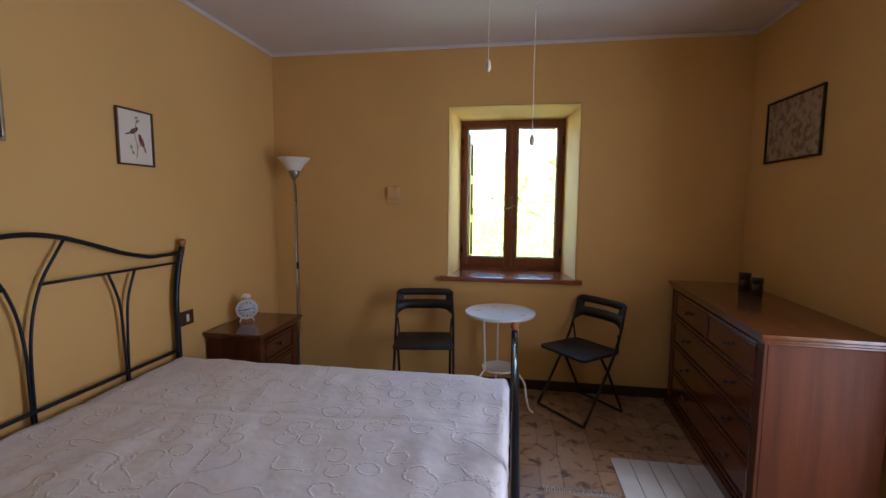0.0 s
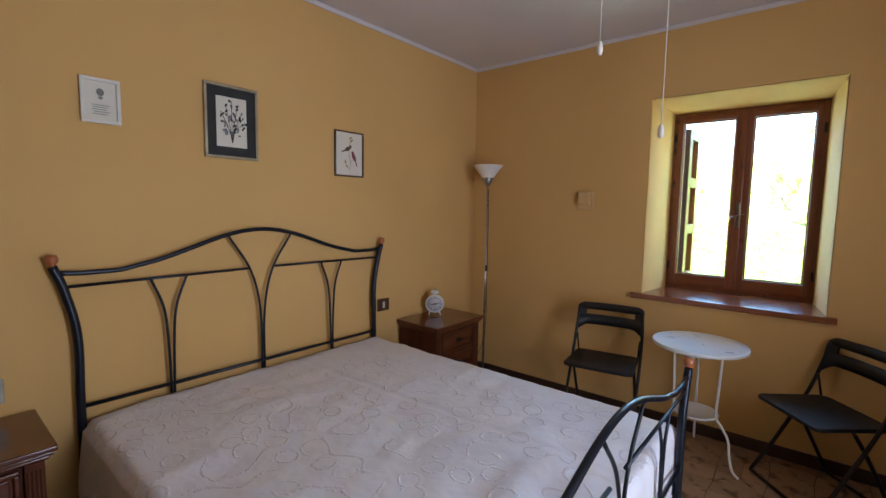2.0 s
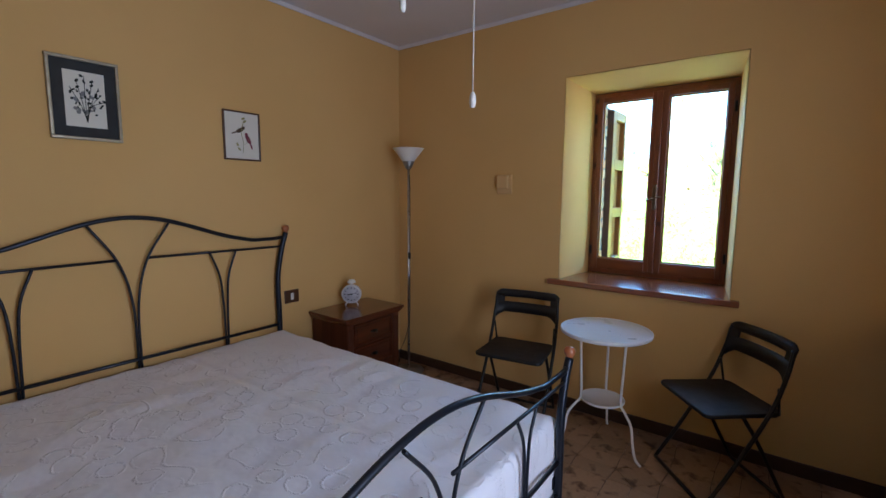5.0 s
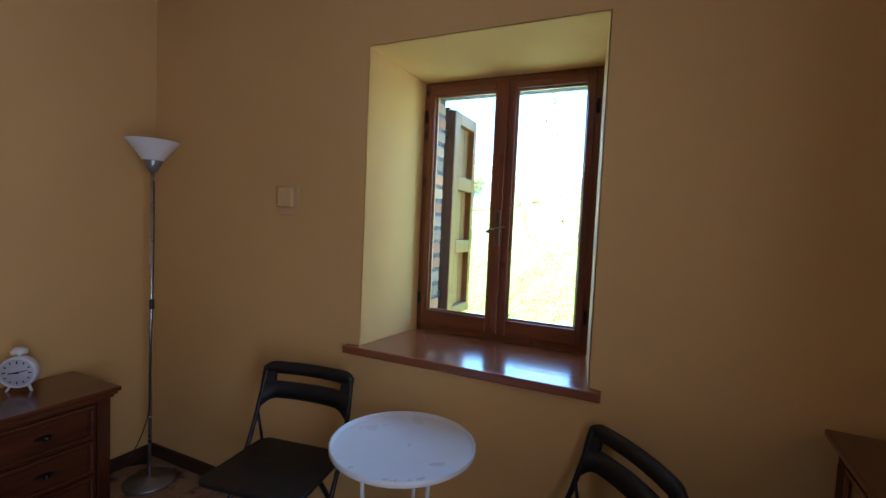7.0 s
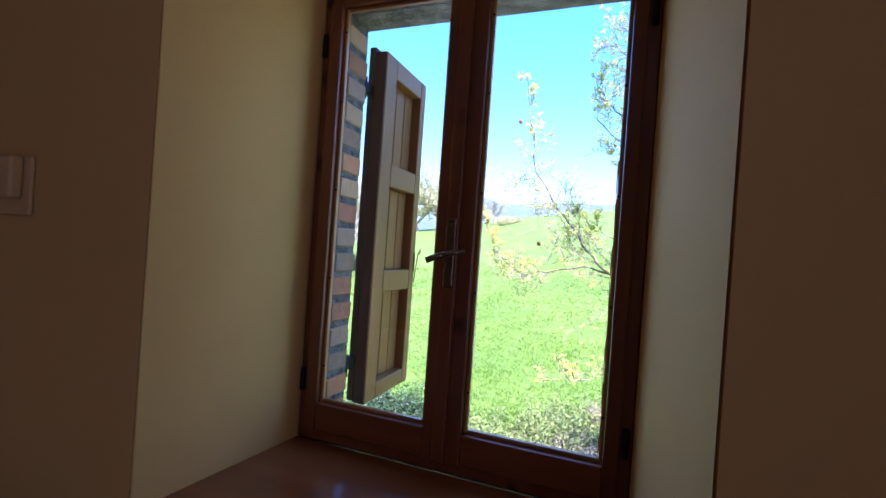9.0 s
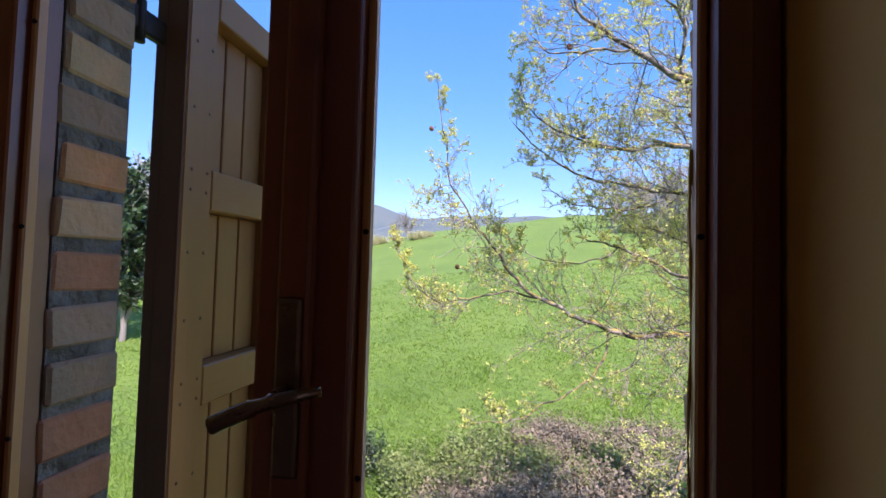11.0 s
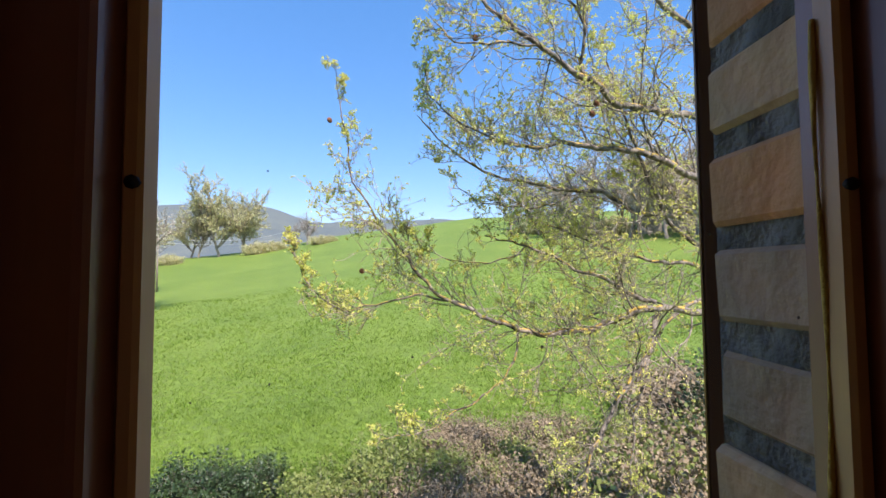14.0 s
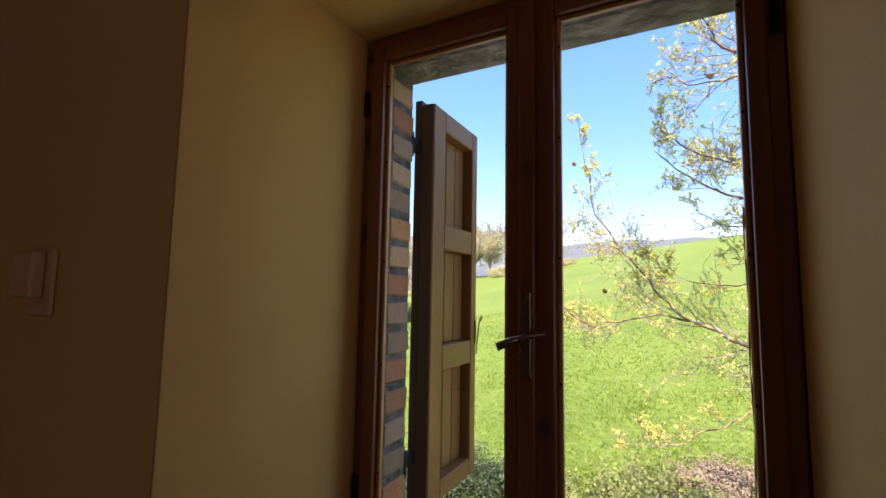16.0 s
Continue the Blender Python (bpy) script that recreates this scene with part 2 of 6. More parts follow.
M["ink_dark"] = mat("dark_ink", (0.02, 0.025, 0.018), 0.9, scale=30, bump=0)
M["ink_grey"] = mat("grey_ink", (0.25, 0.24, 0.23), 0.9, scale=30, bump=0)
M["ink_red"] = mat("red_ink", (0.28, 0.06, 0.07), 0.9, second=(0.16, 0.05, 0.08), scale=60, bump=0)
M["ink_brown"] = mat("brown_ink", (0.13, 0.085, 0.05), 0.9, scale=60, bump=0)
M["ink_olive"] = mat("olive_ink", (0.36, 0.32, 0.12), 0.9, scale=60, bump=0)
M["map_print"] = mat("faded_map_print", (0.42, 0.33, 0.21), 0.85, second=(0.20, 0.13, 0.09), scale=22, amount=0.8, fine=90, bump=0.02, sharp=(0.45, 0.6))
M["glossy_black"] = mat("glossy_black_glass", (0.008, 0.007, 0.008), 0.12, second=(0.03, 0.012, 0.014), scale=20, amount=0.5, bump=0.02)
M["grey_plastic"] = mat("blue_grey_plastic", (0.24, 0.27, 0.32), 0.4, scale=12, fine=90, bump=0.03)
M["cable"] = mat("cable_sheath", (0.03, 0.028, 0.026), 0.5, bump=0)
M["cord"] = mat("pale_cord", (0.70, 0.66, 0.58), 0.5, scale=60, bump=0.1)
M["strip_pale"] = mat("pale_floor_strip", (0.62, 0.60, 0.57), 0.6, second=(0.5, 0.48, 0.45), scale=7, amount=0.6, fine=80, bump=0.08)
M["bark"] = mat("lichened_bark", (0.42, 0.355, 0.27), 0.95, second=(0.085, 0.068, 0.05), scale=20, amount=0.9, fine=70, bump=0.8)
M["twig"] = mat("pale_grey_twig", (0.52, 0.44, 0.32), 0.9, second=(0.26, 0.20, 0.14), scale=9, amount=0.8, fine=50, bump=0.2)
M["leaf"] = mat("young_leaf", (0.84, 0.78, 0.22), 0.6, second=(0.70, 0.72, 0.16), scale=2.5, amount=0.8, fine=40, bump=0)
M["gall"] = mat("dry_brown_gall", (0.25, 0.095, 0.035), 0.9, scale=40, bump=0.4)
M["lichen"] = mat("yellow_lichen", (0.62, 0.40, 0.05), 0.95, second=(0.45, 0.34, 0.11), scale=30, bump=0.6)
M["grass"] = mat("meadow_grass", (0.182, 0.262, 0.024), 0.8, second=(0.125, 0.205, 0.018), scale=0.22, amount=0.75, fine=2.2, bump=0.0)
gn = M["grass"].node_tree
gtc = gn.nodes.new("ShaderNodeTexCoord")
mottle = gn.nodes.new("ShaderNodeTexNoise")
mottle.inputs["Scale"].default_value, mottle.inputs["Detail"].default_value, mottle.inputs["Roughness"].default_value = 5.5, 5.0, 0.75
gn.links.new(gtc.outputs["Object"], mottle.inputs["Vector"])
tuft = gn.nodes.new("ShaderNodeMapRange")
tuft.inputs["From Min"].default_value, tuft.inputs["From Max"].default_value = 0.36, 0.64
tuft.inputs["To Min"].default_value, tuft.inputs["To Max"].default_value = 0.62, 1.32
gn.links.new(mottle.outputs["Fac"], tuft.inputs["Value"])
turf = gn.nodes.new("ShaderNodeHueSaturation")
gb = gn.nodes["Principled BSDF"]
gn.links.new(gb.inputs["Base Color"].links[0].from_socket, turf.inputs["Color"])
gn.links.new(tuft.outputs[0], turf.inputs["Value"])
gn.links.new(turf.outputs[0], gb.inputs["Base Color"])
relief = gn.nodes.new("ShaderNodeBump")
relief.inputs["Strength"].default_value, relief.inputs["Distance"].default_value = 0.7, 0.12
gn.links.new(mottle.outputs["Fac"], relief.inputs["Height"])
gn.links.new(relief.outputs[0], gb.inputs["Normal"])
M["blade"] = mat("grass_blade", (0.27, 0.39, 0.045), 0.6, second=(0.18, 0.30, 0.028), scale=0.6, amount=0.8, fine=6, bump=0.0)
bl = M["blade"].node_tree
isle = bl.nodes.new("ShaderNodeNewGeometry")
tone_of = bl.nodes.new("ShaderNodeMapRange")
tone_of.inputs["To Min"].default_value, tone_of.inputs["To Max"].default_value = 0.6, 1.35
bl.links.new(isle.outputs["Random Per Island"], tone_of.inputs["Value"])
bhsv = bl.nodes.new("ShaderNodeHueSaturation")
bl.links.new(bl.nodes["Principled BSDF"].inputs["Base Color"].links[0].from_socket, bhsv.inputs["Color"])
bl.links.new(tone_of.outputs[0], bhsv.inputs["Value"])
bl.links.new(bhsv.outputs[0], bl.nodes["Principled BSDF"].inputs["Base Color"])
M["brush"] = mat("dry_brush", (0.38, 0.29, 0.17), 0.9, second=(0.22, 0.17, 0.09), scale=2.5, amount=0.8, fine=18, bump=0.0)
M["bush_leaf"] = mat("bush_leaf", (0.36, 0.40, 0.10), 0.6, second=(0.20, 0.26, 0.06), scale=1.2, amount=0.8, fine=12, bump=0)
# evergreen foliage, darkened further because some bushes stand in for shadowed grass
M["dark_leaf"] = mat("evergreen_shade_leaf", (0.05, 0.095, 0.02), 0.55, second=(0.02, 0.04, 0.013), scale=1.2, amount=0.8, fine=9, bump=0)
M["far_leaf"] = mat("pale_spring_leaf", (0.66, 0.62, 0.32), 0.7, second=(0.50, 0.47, 0.22), scale=0.3, amount=0.8, fine=3, bump=0)
M["blossom"] = mat("grey_budding_twig", (0.74, 0.66, 0.50), 0.9, second=(0.58, 0.51, 0.38), scale=0.6, amount=0.8, fine=5, bump=0)
M["far_bark"] = mat("far_bark", (0.30, 0.25, 0.19), 0.95, scale=2, fine=12, bump=0.2)
M["hill"] = mat("far_wooded_hill", (0.10, 0.125, 0.115), 0.95, second=(0.14, 0.16, 0.13), scale=0.02, amount=0.85, fine=0.11, bump=0, sharp=(0.42, 0.6))
M["stone"] = mat("grey_field_stone", (0.36, 0.33, 0.28), 0.95, second=(0.22, 0.2, 0.17), scale=3, amount=0.8, fine=14, bump=0.5)
M["rust"] = mat("rusty_sheet", (0.16, 0.08, 0.05), 0.8, 0.2, second=(0.08, 0.045, 0.03), scale=3, fine=20, bump=0.3)
M["tarp"] = mat("grey_roof_sheet", (0.25, 0.26, 0.27), 0.7, scale=3, fine=20, bump=0.2)


def cloth():
    """White quilted cotton with raised rings and scrolls."""
    m = mat("quilted_cotton", (0.80, 0.785, 0.84), 0.9, second=(0.74, 0.72, 0.77), scale=3, amount=0.35, fine=140, bump=0.0)
    nt = m.node_tree
    n, ln = nt.nodes, nt.links
    b = n["Principled BSDF"]
    b.inputs["Sheen Weight"].default_value = 0.2
    tc = n.new("ShaderNodeTexCoord")
    warp = n.new("ShaderNodeTexNoise")
    warp.inputs["Scale"].default_value = 9.0
    ln.new(tc.outputs["Object"], warp.inputs["Vector"])
    add = n.new("ShaderNodeMixRGB")
    add.inputs[0].default_value = 0.035
    ln.new(tc.outputs["Object"], add.inputs[1])
    ln.new(warp.outputs["Color"], add.inputs[2])
    v = n.new("ShaderNodeTexVoronoi")
    v.inputs["Scale"].default_value, v.inputs["Randomness"].default_value = 8.0, 0.75
    v.voronoi_dimensions = "2D"
    ln.new(add.outputs[0], v.inputs["Vector"])
    ticks = n.new("ShaderNodeTexNoise")
    ticks.inputs["Scale"].default_value = 75.0
    ln.new(tc.outputs["Object"], ticks.inputs["Vector"])
    scroll = n.new("ShaderNodeTexNoise")
    scroll.inputs["Scale"].default_value, scroll.inputs["Detail"].default_value = 7.0, 0.0
    ln.new(tc.outputs["Object"], scroll.inputs["Vector"])

    def band(socket, centre, width):
        off = n.new("ShaderNodeMath")
        off.operation = "SUBTRACT"
        ln.new(socket, off.inputs[0])
        off.inputs[1].default_value = centre
        ab = n.new("ShaderNodeMath")
        ab.operation = "ABSOLUTE"
        ln.new(off.outputs[0], ab.inputs[0])
        q = n.new("ShaderNodeMapRange")
        q.interpolation_type = "SMOOTHSTEP"
        q.inputs["From Min"].default_value, q.inputs["From Max"].default_value = 0.0, width
        q.inputs["To Min"].default_value, q.inputs["To Max"].default_value = 1.0, 0.0
        ln.new(ab.outputs[0], q.inputs["Value"])
        return q.outputs[0]

    def times(a, b):
        q = n.new("ShaderNodeMath")
        q.operation = "MULTIPLY"
        ln.new(a, q.inputs[0])
        ln.new(b, q.inputs[1])
        return q.outputs[0]

    def over(socket, lo, hi):
        q = n.new("ShaderNodeMapRange")
        q.inputs["From Min"].default_value, q.inputs["From Max"].default_value = lo, hi
        ln.new(socket, q.inputs["Value"])
        return q.outputs[0]
    pick = n.new("ShaderNodeTexNoise")
    pick.inputs["Scale"].default_value = 3.2
    ln.new(tc.outputs["Object"], pick.inputs["Vector"])
    rings = times(times(band(v.outputs["Distance"], 0.30, 0.06), over(ticks.outputs["Fac"], 0.38, 0.55)), over(pick.outputs["Fac"], 0.44, 0.5))
    curls = times(times(band(scroll.outputs["Fac"], 0.5, 0.03), over(ticks.outputs["Fac"], 0.36, 0.55)), over(pick.outputs["Fac"], 0.50, 0.44))
    both = n.new("ShaderNodeMath")
    both.operation = "ADD"
    ln.new(rings, both.inputs[0])
    ln.new(curls, both.inputs[1])
    soft = n.new("ShaderNodeTexNoise")
    soft.inputs["Scale"].default_value, soft.inputs["Detail"].default_value = 6.0, 3.0
    ln.new(tc.outputs["Object"], soft.inputs["Vector"])
    tot = n.new("ShaderNodeMath")
    tot.operation = "MULTIPLY_ADD"
    ln.new(soft.outputs["Fac"], tot.inputs[0])
    tot.inputs[1].default_value = 4.5
    ln.new(both.outputs[0], tot.inputs[2])
    bp = n.new("ShaderNodeBump")
    bp.inputs["Strength"].default_value, bp.inputs["Distance"].default_value = 0.58, 0.007
    ln.new(tot.outputs[0], bp.inputs["Height"])
    ln.new(bp.outputs[0], b.inputs["Normal"])
    return m


def glass():
    m = bpy.data.materials.new("window_glass")
    m.use_nodes = True
    n, ln = m.node_tree.nodes, m.node_tree.links
    g = n.new("ShaderNodeBsdfGlossy")
    g.inputs["Roughness"].default_value = 0.02
    t = n.new("ShaderNodeBsdfTransparent")
    t.inputs["Color"].default_value = (0.95, 0.97, 0.96, 1)
    mx = n.new("ShaderNodeMixShader")
    lw = n.new("ShaderNodeLayerWeight")
    pw = n.new("ShaderNodeMath")
    pw.operation = "POWER"
    lw.inputs["Blend"].default_value = 0.5
    ln.new(lw.outputs["Facing"], pw.inputs[0])
    pw.inputs[1].default_value = 5.0
    fr = n.new("ShaderNodeMath")
    fr.operation = "MULTIPLY_ADD"
    ln.new(pw.outputs[0], fr.inputs[0])
    fr.inputs[1].default_value, fr.inputs[2].default_value = 0.8, 0.025
    ln.new(fr.outputs[0], mx.inputs[0])
    ln.new(t.outputs[0], mx.inputs[1])
    ln.new(g.outputs[0], mx.inputs[2])
    ln.new(mx.outputs[0], n["Material Output"].inputs[0])
    return m


M["cloth"], M["glass"] = cloth(), glass()


def thin(m, share):
    """Lets light through a leaf."""
    n, ln = m.node_tree.nodes, m.node_tree.links
    b = n["Principled BSDF"]
    t = n.new("ShaderNodeBsdfTranslucent")
    ln.new(b.inputs["Base Color"].links[0].from_socket, t.inputs["Color"])
    mx = n.new("ShaderNodeMixShader")
    mx.inputs[0].default_value = share
    ln.new(b.outputs[0], mx.inputs[1])
    ln.new(t.outputs[0], mx.inputs[2])
    ln.new(mx.outputs[0], n["Material Output"].inputs[0])


for key, share in (("leaf", 0.5), ("blade", 0.5), ("bush_leaf", 0.4), ("far_leaf", 0.45), ("blossom", 0.4)):
    thin(M[key], share)

# ---- mesh tools ----


def box(bm, x0, x1, y0, y1, z0, z1, bevel=0.0, segments=1):
    """A box between two corners, with rounded edges."""
    r = bmesh.ops.create_cube(bm, size=1.0)
    vs = r["verts"]
    bmesh.ops.scale(bm, vec=(x1 - x0, y1 - y0, z1 - z0), verts=vs)
    bmesh.ops.translate(bm, vec=((x0 + x1) / 2, (y0 + y1) / 2, (z0 + z1) / 2), verts=vs)
    if bevel:
        es = list({e for v in vs for e in v.link_edges})
        bmesh.ops.bevel(bm, geom=es, offset=bevel, segments=segments, affect="EDGES", profile=0.5)
    return bm


def smooth_line(pts, n=6):
    """Points along a Catmull-Rom curve through pts."""
    p = [Vector(q) for q in pts]
    p = [p[0] * 2 - p[1]] + p + [p[-1] * 2 - p[-2]]
    out = []
    for i in range(1, len(p) - 2):
        a, b, c, d = p[i - 1], p[i], p[i + 1], p[i + 2]
        for k in range(n):
            t = k / n
            out.append(0.5 * (2 * b + (c - a) * t + (2 * a - 5 * b + 4 * c - d) * t * t + (3 * b - a - 3 * c + d) * t ** 3))
    out.append(p[-2])
    return out


def tube(bm, pts, r, sides=8, cap=True):
    """A round bar along pts; r is a radius or one radius a point."""
    pts = [Vector(q) for q in pts]
    rs = r if isinstance(r, (list, tuple)) else [r] * len(pts)
    up = None
    rings = []
    for i, p in enumerate(pts):
        t = (pts[min(i + 1, len(pts) - 1)] - pts[max(i - 1, 0)]).normalized()
        if up is None:
            up = t.orthogonal().normalized()
        up = (up - t * up.dot(t))
        up = up.normalized() if up.length > 1e-6 else t.orthogonal().normalized()
        side = t.cross(up)
        rings.append([bm.verts.new(p + (up * math.cos(a) + side * math.sin(a)) * rs[i]) for a in [2 * math.pi * k / sides for k in range(sides)]])
    for a, b in zip(rings, rings[1:]):
        for k in range(sides):
            f = bm.faces.new((a[k], a[(k + 1) % sides], b[(k + 1) % sides], b[k]))
            f.smooth = True
    if cap and sides > 2:
        bm.faces.new(rings[0][::-1])
        bm.faces.new(rings[-1])
    return bm


def lathe(bm, profile, sides=24, place=(0, 0, 0)):
    """A turned body from (radius, height) pairs, bottom to top."""
    o = Vector(place)
    rings = []
    for r, z in profile:
        if r < 1e-5:
            rings.append([bm.verts.new(o + Vector((0, 0, z)))])
        else:
            rings.append([bm.verts.new(o + Vector((r * math.cos(a), r * math.sin(a), z))) for a in [2 * math.pi * k / sides for k in range(sides)]])
    for a, b in zip(rings, rings[1:]):
        for k in range(sides):
            j = (k + 1) % sides
            if len(a) == 1 and len(b) == 1:
                continue
            if len(a) == 1:
                f = bm.faces.new((a[0], b[j], b[k]))
            elif len(b) == 1:
                f = bm.faces.new((a[k], a[j], b[0]))
            else:
                f = bm.faces.new((a[k], a[j], b[j], b[k]))
            f.smooth = True
    return bm


def slab(bm, outline, z0, z1, bevel=0.0, segments=2, m=None):
    """A flat plate from a 2D outline (x, y), between two heights, then placed by m."""
    lo = [bm.verts.new((x, y, z0)) for x, y in outline]
    hi = [bm.verts.new((x, y, z1)) for x, y in outline]
    fs = [bm.faces.new(lo[::-1]), bm.faces.new(hi)]
    n = len(outline)
    for i in range(n):
        fs.append(bm.faces.new((lo[i], lo[(i + 1) % n], hi[(i + 1) % n], hi[i])))
    vs = lo + hi
    if bevel:
        es = list(fs[0].edges) + list(fs[1].edges)
        r = bmesh.ops.bevel(bm, geom=es, offset=bevel, segments=segments, affect="EDGES", profile=0.5)
        vs = list({v for v in vs if v.is_valid} | set(r["verts"]))
    if m is not None:
        bmesh.ops.transform(bm, matrix=m, verts=vs)
    return bm


def part(name, bm, material, parent=None, label="", m=None):
    """Links a bmesh as one mesh object, under a thing or a part."""
    me = bpy.data.meshes.new(name)
    bmesh.ops.recalc_face_normals(bm, faces=bm.faces)
    bm.to_mesh(me)
    bm.free()
    me.materials.append(material)
    ob = new(name, me)
    if parent is not None:
        ob.parent = parent
    if m is not None:
        ob.matrix_basis = m
    if label:
        ob["label"] = label
    return ob


def again(name, like, parent, m):
    """One more part on the mesh of another."""
    ob = new(name, like.data)
    ob.parent, ob.matrix_basis = parent, m
    return ob


def thing(name, label, category, m, group="", kind=""):
    ob = new(name)
    ob.empty_display_size = 0.05
    ob.matrix_basis = m
    return tagged(ob, label, category, group, kind)


def B(*a, **k):
    return box(bmesh.new(), *a, **k)


def T(*a, **k):
    return tube(bmesh.new(), *a, **k)


# ---- structure ----
XL, XR, YS, YN, YO, ZC = -1.66, 1.82, 0.40, 4.28, 4.888, 2.57
WX0, WX1, WZ0, WZ1 = -0.253, 0.704, 0.82, 2.131   # the window recess in the room's face
RX0, RX1, RZ1 = -0.172, 0.625, 2.058              # the brick opening outside
YF = 4.71                                         # the window frame's front


def structure(name, bm, material, label, category="wall"):
    return tagged(part(name, bm, material), label, category, kind="structure")


def ring_wall(bm, y0, y1, outer, inner0, inner1):
    """A wall across y with an opening that narrows from inner0 (at y0) to inner1 (at y1)."""
    def rect(r, y):
        a, b, c, d = r
        return [bm.verts.new(v) for v in ((a, y, c), (b, y, c), (b, y, d), (a, y, d))]
    fo, fi, bo, bi = rect(outer, y0), rect(inner0, y0), rect(outer, y1), rect(inner1, y1)
    for i in range(4):
        j = (i + 1) % 4
        bm.faces.new((fo[i], fo[j], fi[j], fi[i]))
        bm.faces.new((bo[j], bo[i], bi[i], bi[j]))
        bm.faces.new((fi[i], fi[j], bi[j], bi[i]))
        bm.faces.new((fo[j], fo[i], bo[i], bo[j]))
    return bm


wall_north = structure("wall_north", ring_wall(bmesh.new(), YN, YF + 0.02, (XL - 0.3, XR + 0.3, -0.1, ZC + 0.2), (WX0, WX1, WZ0, WZ1), (-0.212, 0.645, WZ0, 2.102)), M["plaster"], "ochre-painted plaster wall with a deep window recess")
outer = structure("wall_facade", ring_wall(bmesh.new(), YF + 0.075, YO, (-6.0, 2.3, -3.2, 3.1), (RX0 - 0.005, RX1 + 0.005, WZ0 - 0.06, RZ1), (RX0 - 0.005, RX1 + 0.005, WZ0 - 0.06, RZ1)), M["mortar"], "rough grey masonry outer wall of the house")
structure("wall_west", B(XL - 0.3, XL, YS - 0.3, YN, -0.1, ZC + 0.2), M["plaster"], "ochre-painted plaster wall behind the bed")


def holed(bm, axis, d0, d1, a0, a1, b0, b1, z0, z1, top):
    """A wall with one opening to the floor: three boxes round it. axis x or y is the wall's length."""
    for p0, p1, q0, q1 in ((a0, b0, z0, z1), (b1, a1, z0, z1), (b0, b1, top, z1)):
        box(bm, p0, p1, d0, d1, q0, q1) if axis == "x" else box(bm, d0, d1, p0, p1, q0, q1)
    return bm


structure("wall_east", holed(bmesh.new(), "y", XR, XR + 0.35, YS - 0.3, YN, 1.66, 2.66, -0.1, ZC + 0.2, 2.1), M["plaster"], "ochre-painted plaster wall with a tall glazed opening")
structure("wall_south", holed(bmesh.new(), "x", YS - 0.2, YS, XL, XR, -0.30, 0.50, -0.1, ZC + 0.2, 1.97), M["plaster"], "ochre-painted plaster wall with the room's doorway")
# unseen walls behind the doorway, added so no sky light enters there
passage = B(-1.2, 1.5, -1.2, -1.0, -0.1, ZC)
box(passage, -1.2, -1.0, -0.999, YS - 0.2, -0.1, ZC)
box(passage, 1.3, 1.5, -0.999, YS - 0.2, -0.1, ZC)
structure("wall_passage", passage, M["white_plaster"], "unseen white plaster walls added behind the doorway to shut out sky light")
structure("ceiling", B(XL - 0.3, XR + 0.35, -1.2, YN, ZC, ZC + 0.18), M["white_plaster"], "white plaster ceiling", "ceiling")
# unseen wall, floor and roof overhang, added to block sun from the east opening
structure("wall_porch", B(3.0, 3.2, -4.0, 4.25, -3.2, 3.1), M["render"], "plain unseen wall added to keep sun off the east opening")
structure("porch_floor", B(2.17, 3.0, -4.0, 4.25, -0.2, -0.02), M["render"], "plain unseen floor added between the house and the sun screen", "floor")
structure("roof", B(-6.0, 3.2, -4.0, 4.95, 3.1, 3.4), M["render"], "plain unseen roof of the house with a projecting eave, carried out over the sun screen", "roof")
# pale painted band where the walls meet the ceiling
cornice = bmesh.new()
box(cornice, XL, XR, YN - 0.012, YN - 0.002, ZC - 0.028, ZC - 0.001, 0.003)
box(cornice, XL + 0.002, XL + 0.012, YS, YN - 0.013, ZC - 0.028, ZC - 0.001, 0.003)
box(cornice, XR - 0.012, XR - 0.002, YS, YN - 0.013, ZC - 0.028, ZC - 0.001, 0.003)
structure("trim", cornice, M["white_plaster"], "white painted band under the ceiling", "trim")
skirt = bmesh.new()
box(skirt, XL + 0.002, XR - 0.002, YN - 0.014, YN - 0.001, 0.0, 0.075, 0.003)
box(skirt, XL + 0.001, XL + 0.014, YS + 0.002, YN - 0.016, 0.0, 0.075, 0.003)
box(skirt, XR - 0.014, XR - 0.001, 2.67, YN - 0.016, 0.0, 0.075, 0.003)
structure("baseboard", skirt, M["base"], "dark brown skirting along the walls", "baseboard")
floor = structure("floor", B(XL - 0.1, XR + 0.3, -1.2, YN + 0.02, -0.1, -0.006), M["grout"], "brown mottled ceramic tile floor", "floor")

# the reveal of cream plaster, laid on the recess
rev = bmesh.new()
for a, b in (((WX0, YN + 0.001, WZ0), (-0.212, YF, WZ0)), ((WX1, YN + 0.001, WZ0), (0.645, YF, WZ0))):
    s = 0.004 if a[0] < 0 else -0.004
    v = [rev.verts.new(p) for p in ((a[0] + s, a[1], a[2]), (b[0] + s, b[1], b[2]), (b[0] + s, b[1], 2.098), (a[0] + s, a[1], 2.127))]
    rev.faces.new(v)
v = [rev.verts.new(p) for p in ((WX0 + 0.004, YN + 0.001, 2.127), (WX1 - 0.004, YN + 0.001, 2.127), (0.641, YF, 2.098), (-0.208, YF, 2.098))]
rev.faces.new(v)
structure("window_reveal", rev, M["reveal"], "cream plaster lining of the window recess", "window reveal")

